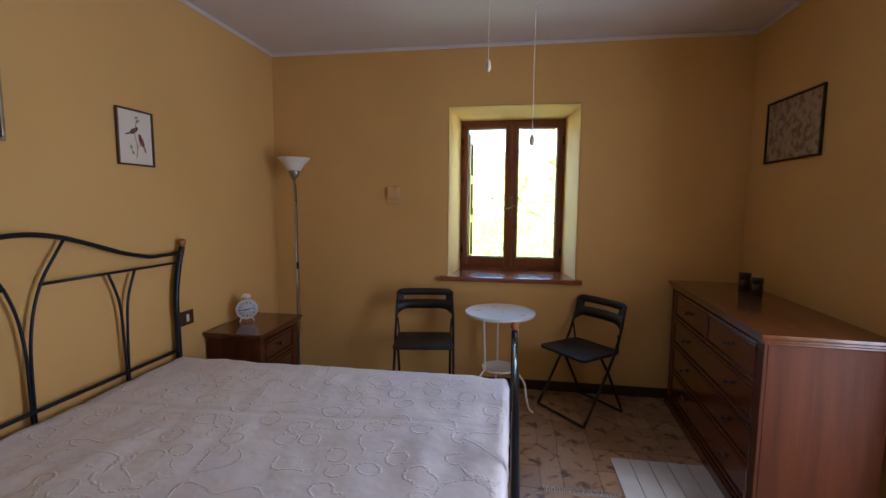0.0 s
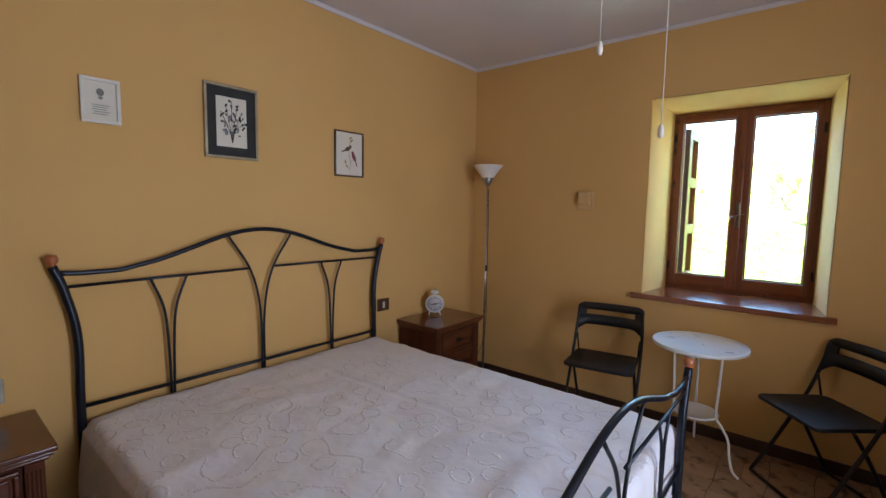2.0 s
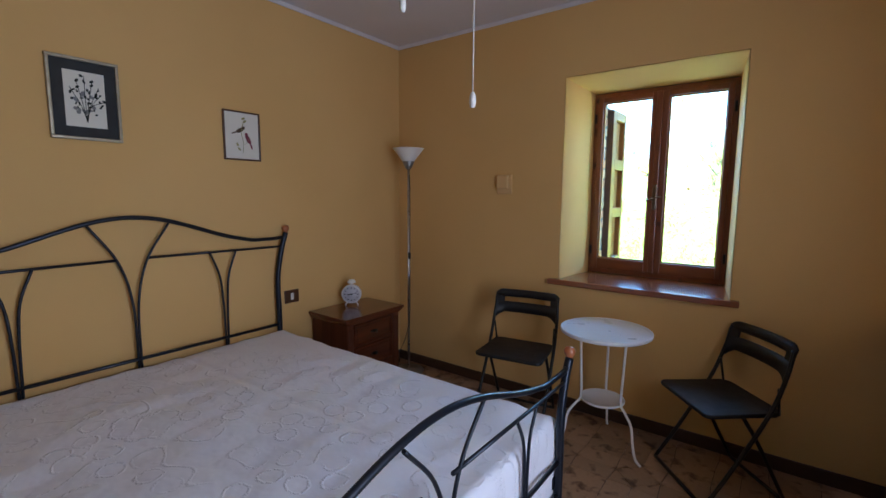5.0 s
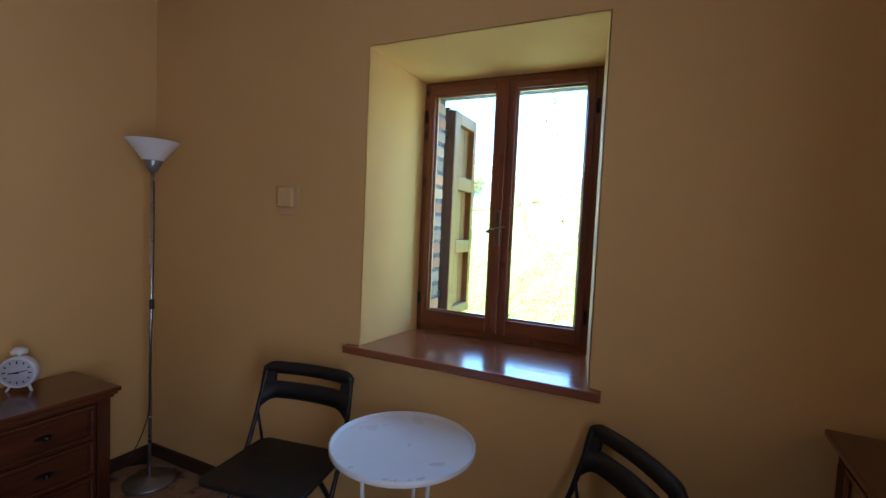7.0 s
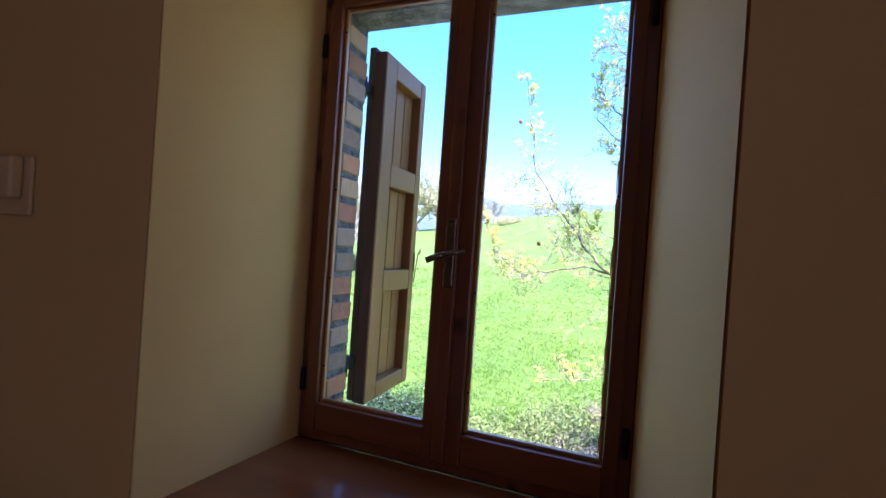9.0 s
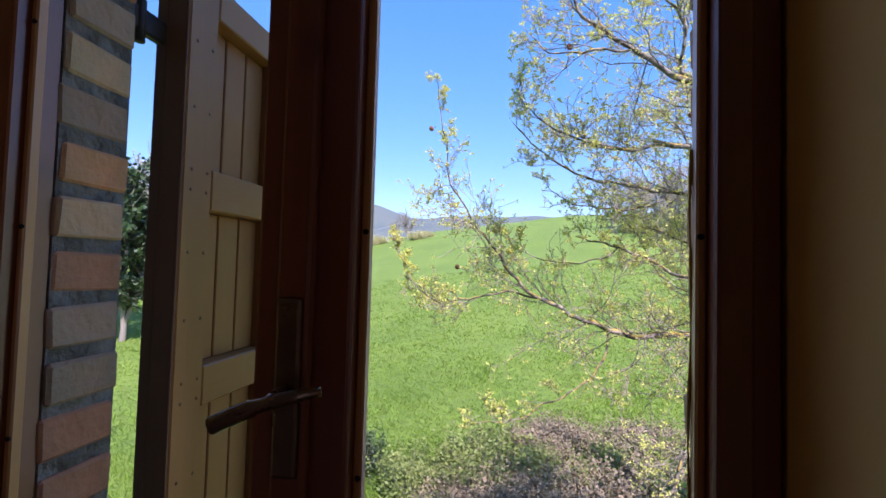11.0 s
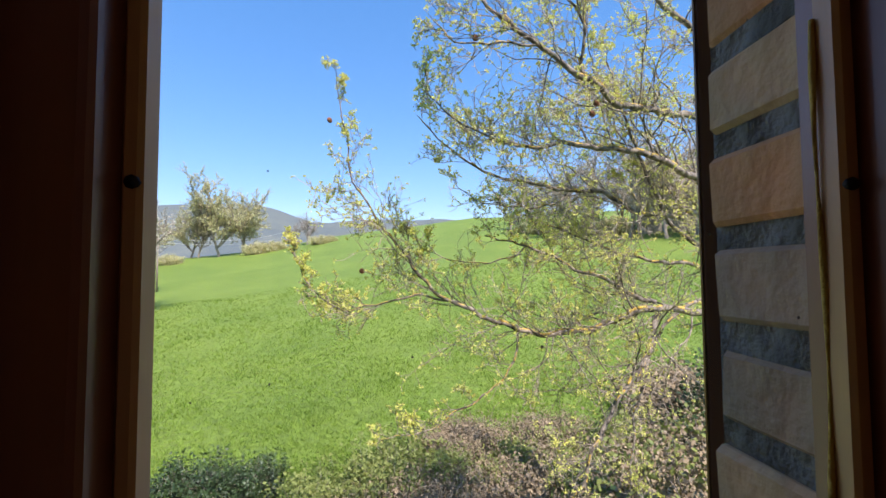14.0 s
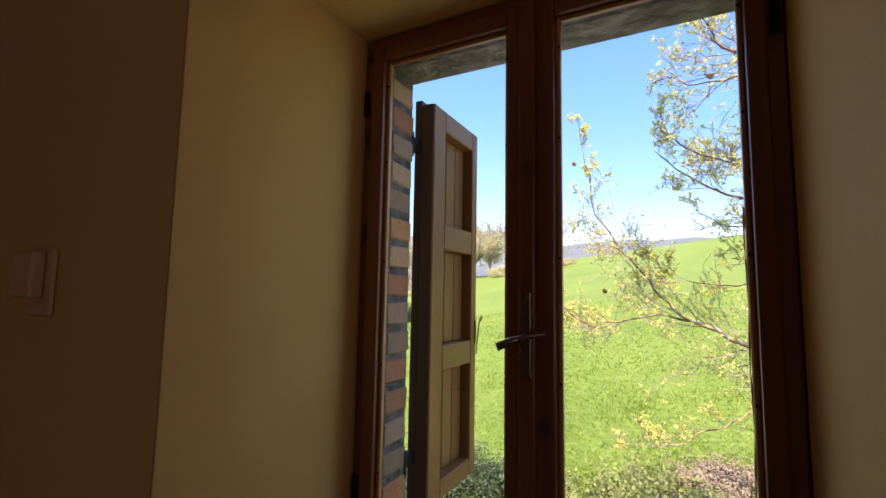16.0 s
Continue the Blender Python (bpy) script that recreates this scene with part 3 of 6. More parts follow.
# ---- window ----
window = thing("window_1", "two-leaf stained pine window, closed, with brass-coloured handle", "window", pose(0, YF, 0), kind="structure")
FX0, FX1, FZ0, FZ1 = -0.208, 0.641, 0.858, 2.096
GX = ((-0.146, 0.168), (0.267, 0.584))
GZ0, GZ1 = 0.961, 2.034
fr = bmesh.new()
box(fr, FX0, FX0 + 0.03, 0.004, 0.075, FZ0, FZ1, 0.003)
box(fr, FX1 - 0.03, FX1, 0.004, 0.075, FZ0, FZ1, 0.003)
box(fr, FX0 + 0.03, FX1 - 0.03, 0.004, 0.075, FZ1 - 0.03, FZ1, 0.003)
box(fr, FX0 + 0.03, FX1 - 0.03, 0.004, 0.075, FZ0, FZ0 + 0.035, 0.003)
part("window_frame", fr, M["pine_dark"], window)
for k, (g0, g1) in enumerate(GX):
    x0, x1 = (FX0 + 0.026, 0.214) if k == 0 else (0.216, FX1 - 0.026)
    z0, z1 = FZ0 + 0.03, FZ1 - 0.026
    leaf = part("sash", B(x0, g0, -0.008, 0.031, z0, z1, 0.004, 2), M["pine_dark"], window)
    part("stile", B(g1, x1, -0.008, 0.031, z0, z1, 0.004, 2), M["pine_dark"], leaf)
    part("rail", B(g0, g1, -0.006, 0.030, z0, GZ0, 0.004, 2), M["pine_dark_x"], leaf)
    part("rail", B(g0, g1, -0.006, 0.030, GZ1, z1, 0.004, 2), M["pine_dark_x"], leaf)
    w = 0.009
    part("glazing_bead", B(g0, g0 + w, 0.010, 0.0235, GZ0, GZ1, 0.002), M["bead"], leaf, "light unstained wooden bead")
    part("glazing_bead", B(g1 - w, g1, 0.010, 0.0235, GZ0, GZ1, 0.002), M["bead"], leaf, "light unstained wooden bead")
    part("glazing_bead", B(g0 + w, g1 - w, 0.010, 0.0235, GZ0, GZ0 + w, 0.002), M["bead_x"], leaf, "light unstained wooden bead")
    part("glazing_bead", B(g0 + w, g1 - w, 0.010, 0.0235, GZ1 - w, GZ1, 0.002), M["bead_x"], leaf, "light unstained wooden bead")
    pane = part("pane", B(g0 + 0.001, g1 - 0.001, 0.024, 0.028, GZ0 + 0.001, GZ1 - 0.001), M["glass"], leaf, "clear glass pane with dust specks")
    pane.visible_shadow = False
    specks = bmesh.new()
    q = random.Random(60 + k)
    for _ in range(34):
        lathe(specks, [(0.0, 0.0002), (q.uniform(0.0003, 0.0008), 0.0001)], 7)
        bmesh.ops.transform(specks, matrix=pose(q.uniform(g0 + 0.02, g1 - 0.02), 0.0236, q.uniform(1.1, 2.0), 90), verts=specks.verts[-8:])
    part("dust_speck", specks, M["ink_grey"], pane)["kind"] = "stuff"
    if k == 1:
        for gx, za, zb in ((g1 - 0.0098, 0.98, 1.62),):
            seal = [(gx + 0.0010 * math.sin(zz * 31), 0.0215, zz) for zz in [za + (zb - za) * q / 24 for q in range(25)]]
            part("sealant", T(seal, [0.0012 + 0.0005 * math.sin(q * 1.7) for q in range(25)], 6), M["lichen"], leaf, "uneven yellowed sealant strip")
    hx = FX0 + 0.014 if k == 0 else FX1 - 0.014
    for hz in (1.02, 1.93):
        part("window_hinge", T([(hx, -0.006, hz - 0.03), (hx, -0.006, hz + 0.03)], 0.007, 10), M["hinge"], leaf)
    pins = bmesh.new()
    for gx in (g0 + 0.0055, g1 - 0.0055):
        for pz in (1.06, 1.30, 1.54, 1.78, 1.97):
            lathe(pins, [(0.0, 0.0018), (0.003, 0.0008), (0.003, -0.002)], 8)
            bmesh.ops.transform(pins, matrix=pose(gx, 0.0098, pz, 90), verts=pins.verts[-17:])
    part("bead_pin", pins, M["hinge"], leaf)["kind"] = "stuff"
part("cover_strip", B(0.196, 0.232, -0.022, -0.008, FZ0 + 0.032, FZ1 - 0.028, 0.005, 2), M["pine_dark"], window)
plate = part("escutcheon", B(0.201, 0.227, -0.029, -0.0225, 1.31, 1.475, 0.004, 2), M["bronze"], window, "bronze handle plate")
hd = bmesh.new()
tube(hd, smooth_line([(0.215, -0.029, 1.389), (0.215, -0.05, 1.389), (0.222, -0.058, 1.390)], 4), 0.007, 10)
tube(hd, smooth_line([(0.258, -0.048, 1.398), (0.235, -0.058, 1.394), (0.205, -0.068, 1.385), (0.176, -0.078, 1.372)], 6), [0.0045] * 4 + [0.006] * 8 + [0.0075] * 7, 10)
part("window_handle", hd, M["bronze"], plate, "slim bronze lever handle")
# sill board with a rounded nose
sb = bmesh.new()
slab(sb, [(-0.313, 4.243), (0.747, 4.243), (0.747, YN - 0.002), (WX1 - 0.006, YN - 0.002), (0.640, YF + 0.004), (-0.207, YF + 0.004), (WX0 + 0.006, YN - 0.002), (-0.313, YN - 0.002)], 0.823, 0.858, 0.006, 3)
tagged(part("window_sill", sb, M["sill"]), "varnished reddish wooden window board", "window sill", kind="structure")
# outside sill slab and lintel
lint = bmesh.new()
box(lint, RX0 - 0.25, RX1 + 0.25, YF + 0.08, YO + 0.012, RZ1, RZ1 + 0.16, 0.008, 2)
for v in lint.verts:
    v.co += noise.noise_vector(v.co * 9) * 0.004
tagged(part("lintel", lint, M["concrete"]), "rough concrete lintel over the window", "lintel", kind="structure")
tagged(part("outer_sill", B(RX0 - 0.01, RX1 + 0.01, YF + 0.078, YO + 0.05, 0.80, 0.852, 0.006, 2), M["concrete"]), "weathered concrete outer sill", "window sill", kind="structure")


# ---- shutters ----
def shutter(name, hinge, turn, side, label):
    """A ledged shutter of three panels, hinged at its origin, lying along +y before the turn; its inner face looks to side (+1: +x)."""
    sh = thing(name, label, "shutter", pose(hinge[0], hinge[1], 0, 0, 0, turn), "window shutters")
    s = side
    y0, y1, z0, z1 = 0.054, 0.378, 0.870, 2.034

    def bx(n, xa, xb, ya, yb, za, zb, mt, parent=sh, lab="", bev=0.003):
        return part(n, B(min(s * xa, s * xb), max(s * xa, s * xb), ya, yb, za, zb, bev), mt, parent, lab)
    bx("stile", -0.0145, 0.028, y0, y0 + 0.074, z0, z1, M["shutter"])
    bx("stile", -0.0145, 0.028, y1 - 0.043, y1, z0, z1, M["shutter"])
    cuts = ((z0, 0.925), (1.235, 1.31), (1.600, 1.678), (1.968, z1))
    for a, b in cuts:
        bx("rail", -0.0145, 0.0275, y0 + 0.0745, y1 - 0.0435, a, b, M["shutter_x"])
    for (a0, a), (b, b1) in zip(cuts, cuts[1:]):
        for i in range(3):
            w = (y1 - 0.044 - y0 - 0.075) / 3
            bx("panel_board", -0.0125, -0.006, y0 + 0.075 + i * w + 0.002, y0 + 0.075 + (i + 1) * w - 0.002, a + 0.001, b - 0.001, M["shutter"], bev=0.002)
        bx("panel_back", -0.0168, -0.0128, y0 + 0.076, y1 - 0.045, a + 0.002, b - 0.002, M["shutter_dark"], bev=0.001)
    # outer layer of boards, which stands a little higher
    bx("outer_layer", -0.042, -0.0175, y0 + 0.001, y1 - 0.006, z0 + 0.004, z1 + 0.018, M["shutter_dark"], lab="darker worn outer boards")
    bx("edge_strip", -0.016, 0.026, y0 - 0.0035, y0 - 0.0005, z0 + 0.002, z1 - 0.002, M["shutter_dark"], lab="darker worn edge")
    bx("edge_strip", -0.0045, 0.024, y1 + 0.0005, y1 + 0.006, z0 + 0.002, z1 - 0.002, M["shutter_dark"], lab="darker worn edge")
    studs = bmesh.new()
    for z in (0.90, 1.0, 1.12, 1.255, 1.29, 1.4, 1.52, 1.632, 1.668, 1.78, 1.9, 2.01):
        for y in (y0 + 0.020, y0 + 0.060, y1 - 0.012):
            lathe(studs, [(0.0, 0.0292), (0.0032, 0.0288), (0.0036, 0.0275)], 6, (0, 0, 0))
            bmesh.ops.transform(studs, matrix=pose(0, y, z, 0, 90 * s, 0), verts=studs.verts[-13:])
    part("stud", studs, M["shutter_dark"], sh)["kind"] = "stuff"
    hasp = bmesh.new()
    box(hasp, min(s * 0.028, s * 0.031), max(s * 0.028, s * 0.031), y1 - 0.014, y1 - 0.002, 1.30, 1.375, 0.001)
    tube(hasp, smooth_line([(s * 0.033, y1 - 0.008, 1.26), (s * 0.036, y1 - 0.006, 1.30), (s * 0.04, y1 + 0.004, 1.375), (s * 0.04, y1 + 0.018, 1.372), (s * 0.04, y1 + 0.02, 1.392)], 4), 0.0022, 6)
    part("hasp", hasp, M["brass"], sh, "small worn brass hook")
    for z in (1.01, 1.90):
        hg = bmesh.new()
        box(hg, min(-s * 0.03, -s * 0.012), max(-s * 0.03, -s * 0.012), -0.03, y0 - 0.004, z - 0.02, z + 0.02, 0.003)
        tube(hg, [(-s * 0.015, -0.005, z - 0.04), (-s * 0.015, -0.005, z + 0.03)], 0.008, 8)
        part("strap_hinge", hg, M["hinge"], sh, "black iron hinge")
    return sh


shutter("window_shutter", (-0.182, 4.925), 0, 1, "open tan wooden shutter with three boarded panels")
shutter("window_shutter", (0.667, 4.925), -36.0, -1, "open tan wooden shutter swung back beside the window")


# ---- bed ----
def bed_end(end, shift, z_post, z_top, z_arch, z_mid, z_low, z_stem, thick):
    """Head or foot of the bed: two flared posts, an arched rail, a middle and a low rail, and forked stems."""
    c, w = 2.322, 0.786
    for s in (-1, 1):
        flare = [(0, c + s * w, 0.0), (0, c + s * w, z_low), (0, c + s * (w - 0.002), z_low + (z_post - z_low) * 0.5), (0, c + s * (w + 0.03), z_low + (z_post - z_low) * 0.82), (0, c + s * (w + 0.064), z_post)]
        post = part("post", T(smooth_line(flare, 6), thick, 12), M["iron"], end)
        part("finial", lathe(bmesh.new(), [(0.0, 0.0), (0.014, 0.001), (0.013, 0.008), (0.021, 0.02), (0.023, 0.032), (0.017, 0.045), (0.0, 0.05)], 16, (0, c + s * (w + 0.064), z_post - 0.002)), M["finial"], post, "turned orange wooden finial")
    arch = [(0, c + t * (w + 0.05), z_top + (z_arch - z_top) * (0.5 + 0.5 * math.cos(math.pi * min(1, abs(t) / 0.8))) - (0.006 if 0.7 < abs(t) < 0.95 else 0)) for t in [k / 12 - 1 for k in range(25)]]
    part("arched_rail", T(smooth_line(arch, 3), 0.0105, 10), M["iron"], end)

    def fork(y, spread, top, base):
        b = bmesh.new()
        for s in (-1, 1):
            tube(b, smooth_line([(0, y + s * 0.006, base), (0, y + s * 0.012, base + (top - base) * 0.45), (0, y + s * spread * 0.36, base + (top - base) * 0.75), (0, y + s * spread, top)], 7), 0.0062, 8)
        return b
    part("stem", fork(c + shift, 0.170, z_arch - 0.034, z_low - 0.045), M["iron"], end)
    for s in (-1, 1):
        part("stem", fork(c + shift + s * 0.445, 0.075, z_mid, z_low - 0.045), M["iron"], end)
        part("middle_rail", T([(0, c + s * (w + 0.035), z_mid - 0.004), (0, c + s * 0.062, z_mid + 0.003)], 0.0065, 8), M["iron"], end)
    part("low_rail", T([(0, c - w, z_low), (0, c + w, z_low)], 0.009, 8), M["iron"], end)


bed = thing("bed", "wrought iron double bed, blue-black, with arched head and foot", "bed", pose(0, 0, 0))
head = part("headboard", T([(0, 1.555, 0.36), (0, 3.135, 0.36)], 0.009, 8), M["iron"], bed, m=pose(-1.622, 0, 0))
bed_end(head, 0.0, 1.155, 1.128, 1.279, 1.074, 0.572, 0.5, 0.0165)
foot = part("footboard", T([(0, 1.555, 0.22), (0, 3.135, 0.22)], 0.009, 8), M["iron"], bed, m=pose(0.262, 0, 0))
bed_end(foot, 0.045, 0.762, 0.728, 0.868, 0.68, 0.36, 0.3, 0.0165)
for y in (1.55, 3.095):
    part("side_rail", B(-1.61, 0.25, y - 0.012, y + 0.012, 0.24, 0.29, 0.003), M["iron"], bed)
for y in (1.9, 2.345, 2.8):
    part("slat_support", B(-1.60, 0.24, y - 0.02, y + 0.02, 0.27, 0.30), M["iron"], bed)
tagged(part("mattress", B(-1.60, 0.225, 1.550, 3.090, 0.302, 0.485, 0.04, 3), M["white_plastic"]), "thick white mattress on the iron bed", "mattress")


def coverlet():
    """A quilted cover: flat on the mattress, rounded over its edges and hanging with soft folds and a scalloped hem."""
    bm = bmesh.new()
    nx, ny = 150, 150
    x0, x1, y0, y1, top = -1.612, 0.236, 1.548, 3.145, 0.530
    drop_s, drop_f, rad = 0.27, 0.30, 0.035

    def fold(u, lo, hi, dl, dh):
        """Arc length u to (place, fall, outward)."""
        if u < lo + rad:
            d = lo + rad - u
            if d < rad * math.pi / 2:
                a = d / rad
                return lo + rad - rad * math.sin(a), rad * (1 - math.cos(a)), 0
            return lo, rad + d - rad * math.pi / 2, -1
        if u > hi - rad:
            d = u - hi + rad
            if d < rad * math.pi / 2:
                a = d / rad
                return hi - rad + rad * math.sin(a), rad * (1 - math.cos(a)), 0
            return hi, rad + d - rad * math.pi / 2, 1
        return u, 0, 0
    grid = []
    for i in range(nx + 1):
        row = []
        u = x0 + (x1 + drop_f - x0) * i / nx
        for j in range(ny + 1):
            w = y0 - drop_s + (y1 + drop_s - y0 + drop_s) * j / ny
            px, fx, sx = fold(max(u, x0 + rad), x0, x1, 0, drop_f)
            px = u if u < x0 + rad else px
            fx = 0 if u < x0 + rad else fx
            py, fy, sy = fold(w, y0, y1, drop_s, drop_s)
            fall = math.hypot(fx, fy) if fx and fy else fx + fy
            fall = min(fall, 0.40)
            z = top - fall
            n = noise.noise(Vector((px * 3.1, py * 3.1, 0))) * 0.009 + noise.noise(Vector((px * 10, py * 6, 5))) * 0.008 + noise.noise(Vector((px * 22, py * 14, 9))) * 0.0022
            z += n * (1 if fall < 0.05 else 0.3)
            z -= 0.012 * max(0, 1 - (py - y0) / 0.5) ** 2
            h = min(1, fall / 0.25)
            if sy:
                py += sy * (0.010 + 0.010 * h * math.sin(px * 11 + 2 * math.sin(px * 5))) + sy * 0.035 * h
                z += 0.010 * h * math.sin(px * 70)
            if sx:
                px += sx * (0.004 + 0.006 * h * math.sin(py * 23))
            # creases where it was folded
            z -= 0.006 * math.exp(-((py - 2.60 - 0.05 * px) / 0.014) ** 2) * (1 if fall == 0 else 0)
            row.append(bm.verts.new((px, py, max(z, 0.10))))
        grid.append(row)
    for a, b in zip(grid, grid[1:]):
        for j in range(ny):
            f = bm.faces.new((a[j], a[j + 1], b[j + 1], b[j]))
            f.smooth = True
    hems = [[q[0].co.copy() for q in grid], [q[-1].co.copy() for q in grid], [v.co.copy() for v in grid[-1]]]
    return bm, hems


sheet, hem_lines = coverlet()
cover = tagged(part("coverlet", sheet, M["cloth"]), "white quilted cotton coverlet with raised rings, spread over the mattress", "bedspread")
for line in hem_lines:
    part("hem", T(line, 0.0042, 6), M["cloth"], cover, "corded scalloped hem")
cover.modifiers.new("thickness", "SOLIDIFY").thickness = 0.006


# ---- chests ----
def pull(parent, x, y, z, mt):
    """A drawer knob on an oval antique plate; the front looks along +x."""
    p = bmesh.new()
    slab(p, [(0.036 * math.cos(a) * (0.55 + 0.45 * abs(math.cos(a))), 0.011 * math.sin(a)) for a in [2 * math.pi * k / 20 for k in range(20)]], 0.0, 0.003, 0.001, 1, pose(x, y, z, 0, 0, 0) @ Matrix(((0, 0, 1, 0), (1, 0, 0, 0), (0, 1, 0, 0), (0, 0, 0, 1))))
    back = part("handle_plate", p, mt, parent, "dark antique metal plate")
    k = lathe(bmesh.new(), [(0.005, 0.0), (0.005, 0.008), (0.010, 0.013), (0.011, 0.019), (0.006, 0.024), (0.0, 0.025)], 14)
    part("handle", k, mt, back, "small round dark metal knob", pose(x + 0.003, y, z, 0, 90, 0))


def chest(name, label, category, m, d, w, h, cols, rows, group=""):
    """A chest whose front looks along +x: moulded top, fluted corner posts, framed drawers, plinth. Its back lies on x = 0, y runs 0..w."""
    ch = thing(name, label, category, m, group)
    o = 0.032
    top = bmesh.new()
    box(top, 0, d, 0, w, h - 0.020, h, 0.006, 3)
    box(top, 0.0, d - 0.010, 0.010, w - 0.010, h - 0.034, h - 0.0205, 0.004, 2)
    box(top, 0.0, d - 0.020, 0.020, w - 0.020, h - 0.048, h - 0.0345, 0.005, 2)
    part("top", top, M["walnut"], ch, "polished moulded walnut top")
    part("body", B(0.0, d - o - 0.012, o, w - o, 0.07, h - 0.0485, 0.002), M["walnut_up"], ch)
    base = bmesh.new()
    box(base, 0, d - 0.012, 0.010, w - 0.010, 0.0, 0.055, 0.004, 2)
    box(base, 0, d - 0.020, 0.018, w - 0.018, 0.0555, 0.0695, 0.005, 2)
    part("plinth", base, M["walnut"], ch)
    for y in (o, w - o - 0.052):
        post = bmesh.new()
        box(post, d - o - 0.0115, d - o + 0.004, y, y + 0.052, 0.071, h - 0.049, 0.002)
        for k in range(4):
            tube(post, [(d - o + 0.0035, y + 0.010 + k * 0.0107, 0.10), (d - o + 0.0035, y + 0.010 + k * 0.0107, h - 0.075)], 0.0042, 8)
        part("fluted_post", post, M["walnut_up"], ch)
    y0, y1, z0, z1 = o + 0.058, w - o - 0.058, 0.078, h - 0.056
    hh = (z1 - z0) / len(rows)
    for i, n in enumerate(rows):
        for k in range(n):
            a, b = y0 + (y1 - y0) * k / n + 0.004, y0 + (y1 - y0) * (k + 1) / n - 0.004
            c, e = z1 - (i + 1) * hh + 0.005, z1 - i * hh - 0.004
            x = d - o - 0.0115
            dr = part("drawer", B(x, x + 0.006, a, b, c, e, 0.002), M["walnut"], ch)
            f = bmesh.new()
            t = 0.017
            for q in ((a, b, e - t, e), (a, b, c, c + t)):
                box(f, x + 0.0062, x + 0.018, *q, 0.005, 2)
            for q in ((a, a + t, c + t, e - t), (b - t, b, c + t, e - t)):
                box(f, x + 0.0062, x + 0.018, *q, 0.005, 2)
            part("drawer_moulding", f, M["walnut"], dr)
            part("drawer_panel", B(x + 0.0062, x + 0.011, a + t + 0.008, b - t - 0.008, c + t + 0.007, e - t - 0.007, 0.003, 2), M["walnut"], dr)
            ps = [(a + b) / 2] if cols == 1 or n > 1 else [a + (b - a) * 0.22, b - (b - a) * 0.22]
            for y in ps:
                pull(dr, x + 0.0112, y, (c + e) / 2, M["dark_metal"])
    return ch


chest("nightstand", "dark varnished walnut nightstand with three drawers, beside the bed", "nightstand", pose(XL + 0.016, 0.850, 0), 0.40, 0.552, 0.605, 1, (1, 1, 1), "nightstands")
chest("nightstand", "dark varnished walnut nightstand with a clock on it", "nightstand", pose(XL + 0.016, 3.340, 0), 0.39, 0.545, 0.605, 1, (1, 1, 1), "nightstands")
chest("dresser", "dark varnished walnut chest of drawers against the wall", "chest of drawers", pose(XR - 0.004, 4.204, 0, 0, 0, 180 - 3.2), 0.485, 1.372, 0.886, 2, (2, 1, 1, 1))

# two dark jars on the chest
for x, y, h in ((1.66, 3.88, 0.115), (1.67, 3.76, 0.105)):
    j = thing("candle_jar", "small dark glossy cylinder standing on the chest", "jar", pose(x, y, 0.886), "jars on the chest")
    part("jar_body", lathe(bmesh.new(), [(0.0, 0.0), (0.03, 0.0), (0.032, 0.004), (0.032, h * 0.62), (0.029, h * 0.66)], 20), M["glossy_black"], j)
    part("jar_lid", lathe(bmesh.new(), [(0.029, h * 0.66), (0.0335, h * 0.68), (0.0335, h - 0.004), (0.03, h), (0.0, h)], 20), M["frame_black"], j, "black lid")

# ---- alarm clock ----
clock = thing("alarm_clock", "white enamel alarm clock with black numerals on a nightstand", "clock", pose(-1.535, 3.635, 0.605, 0, 0, 40))
# the dial looks along local -y
body = lathe(bmesh.new(), [(0.0, -0.022), (0.040, -0.02), (0.051, -0.010), (0.052, 0.012), (0.049, 0.018), (0.045, 0.0185), (0.0445, 0.014)], 32)
case = part("case", body, M["white_metal"], clock, m=pose(0, 0, 0.066, 90))
part("dial", lathe(bmesh.new(), [(0.0, 0.0142), (0.044, 0.0142), (0.0442, 0.0125)], 32), M["dial"], case)
marks = bmesh.new()
for k in range(12):
    a = math.pi * k / 6
    l = 0.006 if k % 3 else 0.009
    q = [marks.verts.new((math.sin(a) * r + math.cos(a) * s, math.cos(a) * r - math.sin(a) * s, 0.0152)) for r, s in ((0.038, -0.002), (0.038, 0.002), (0.038 - l, 0.002), (0.038 - l, -0.002))]
    marks.faces.new(q)
part("hour_mark", marks, M["ink_dark"], case)
hands_mesh = bmesh.new()
for a, l, wd in ((radians(262), 0.023, 0.0034), (radians(75), 0.03, 0.002)):
    q = [hands_mesh.verts.new((math.sin(a) * r + math.cos(a) * s, math.cos(a) * r - math.sin(a) * s, 0.0162)) for r, s in ((-0.007, -wd), (-0.007, wd), (l, wd * 0.5), (l, -wd * 0.5))]
    hands_mesh.faces.new(q)
part("clock_pointer", hands_mesh, M["ink_dark"], case)
for s in (-1, 1):
    part("clock_foot", T([(s * 0.022, 0, 0.024), (s * 0.034, -0.004, 0.0)], [0.005, 0.0035], 8), M["white_metal"], clock)
bell = lathe(bmesh.new(), [(0.004, 0.116), (0.004, 0.124), (0.022, 0.126), (0.021, 0.136), (0.013, 0.145), (0.0, 0.147)], 20)
part("bell", bell, M["white_metal"], clock)
clock.scale = (1.36, 1.36, 1.3)

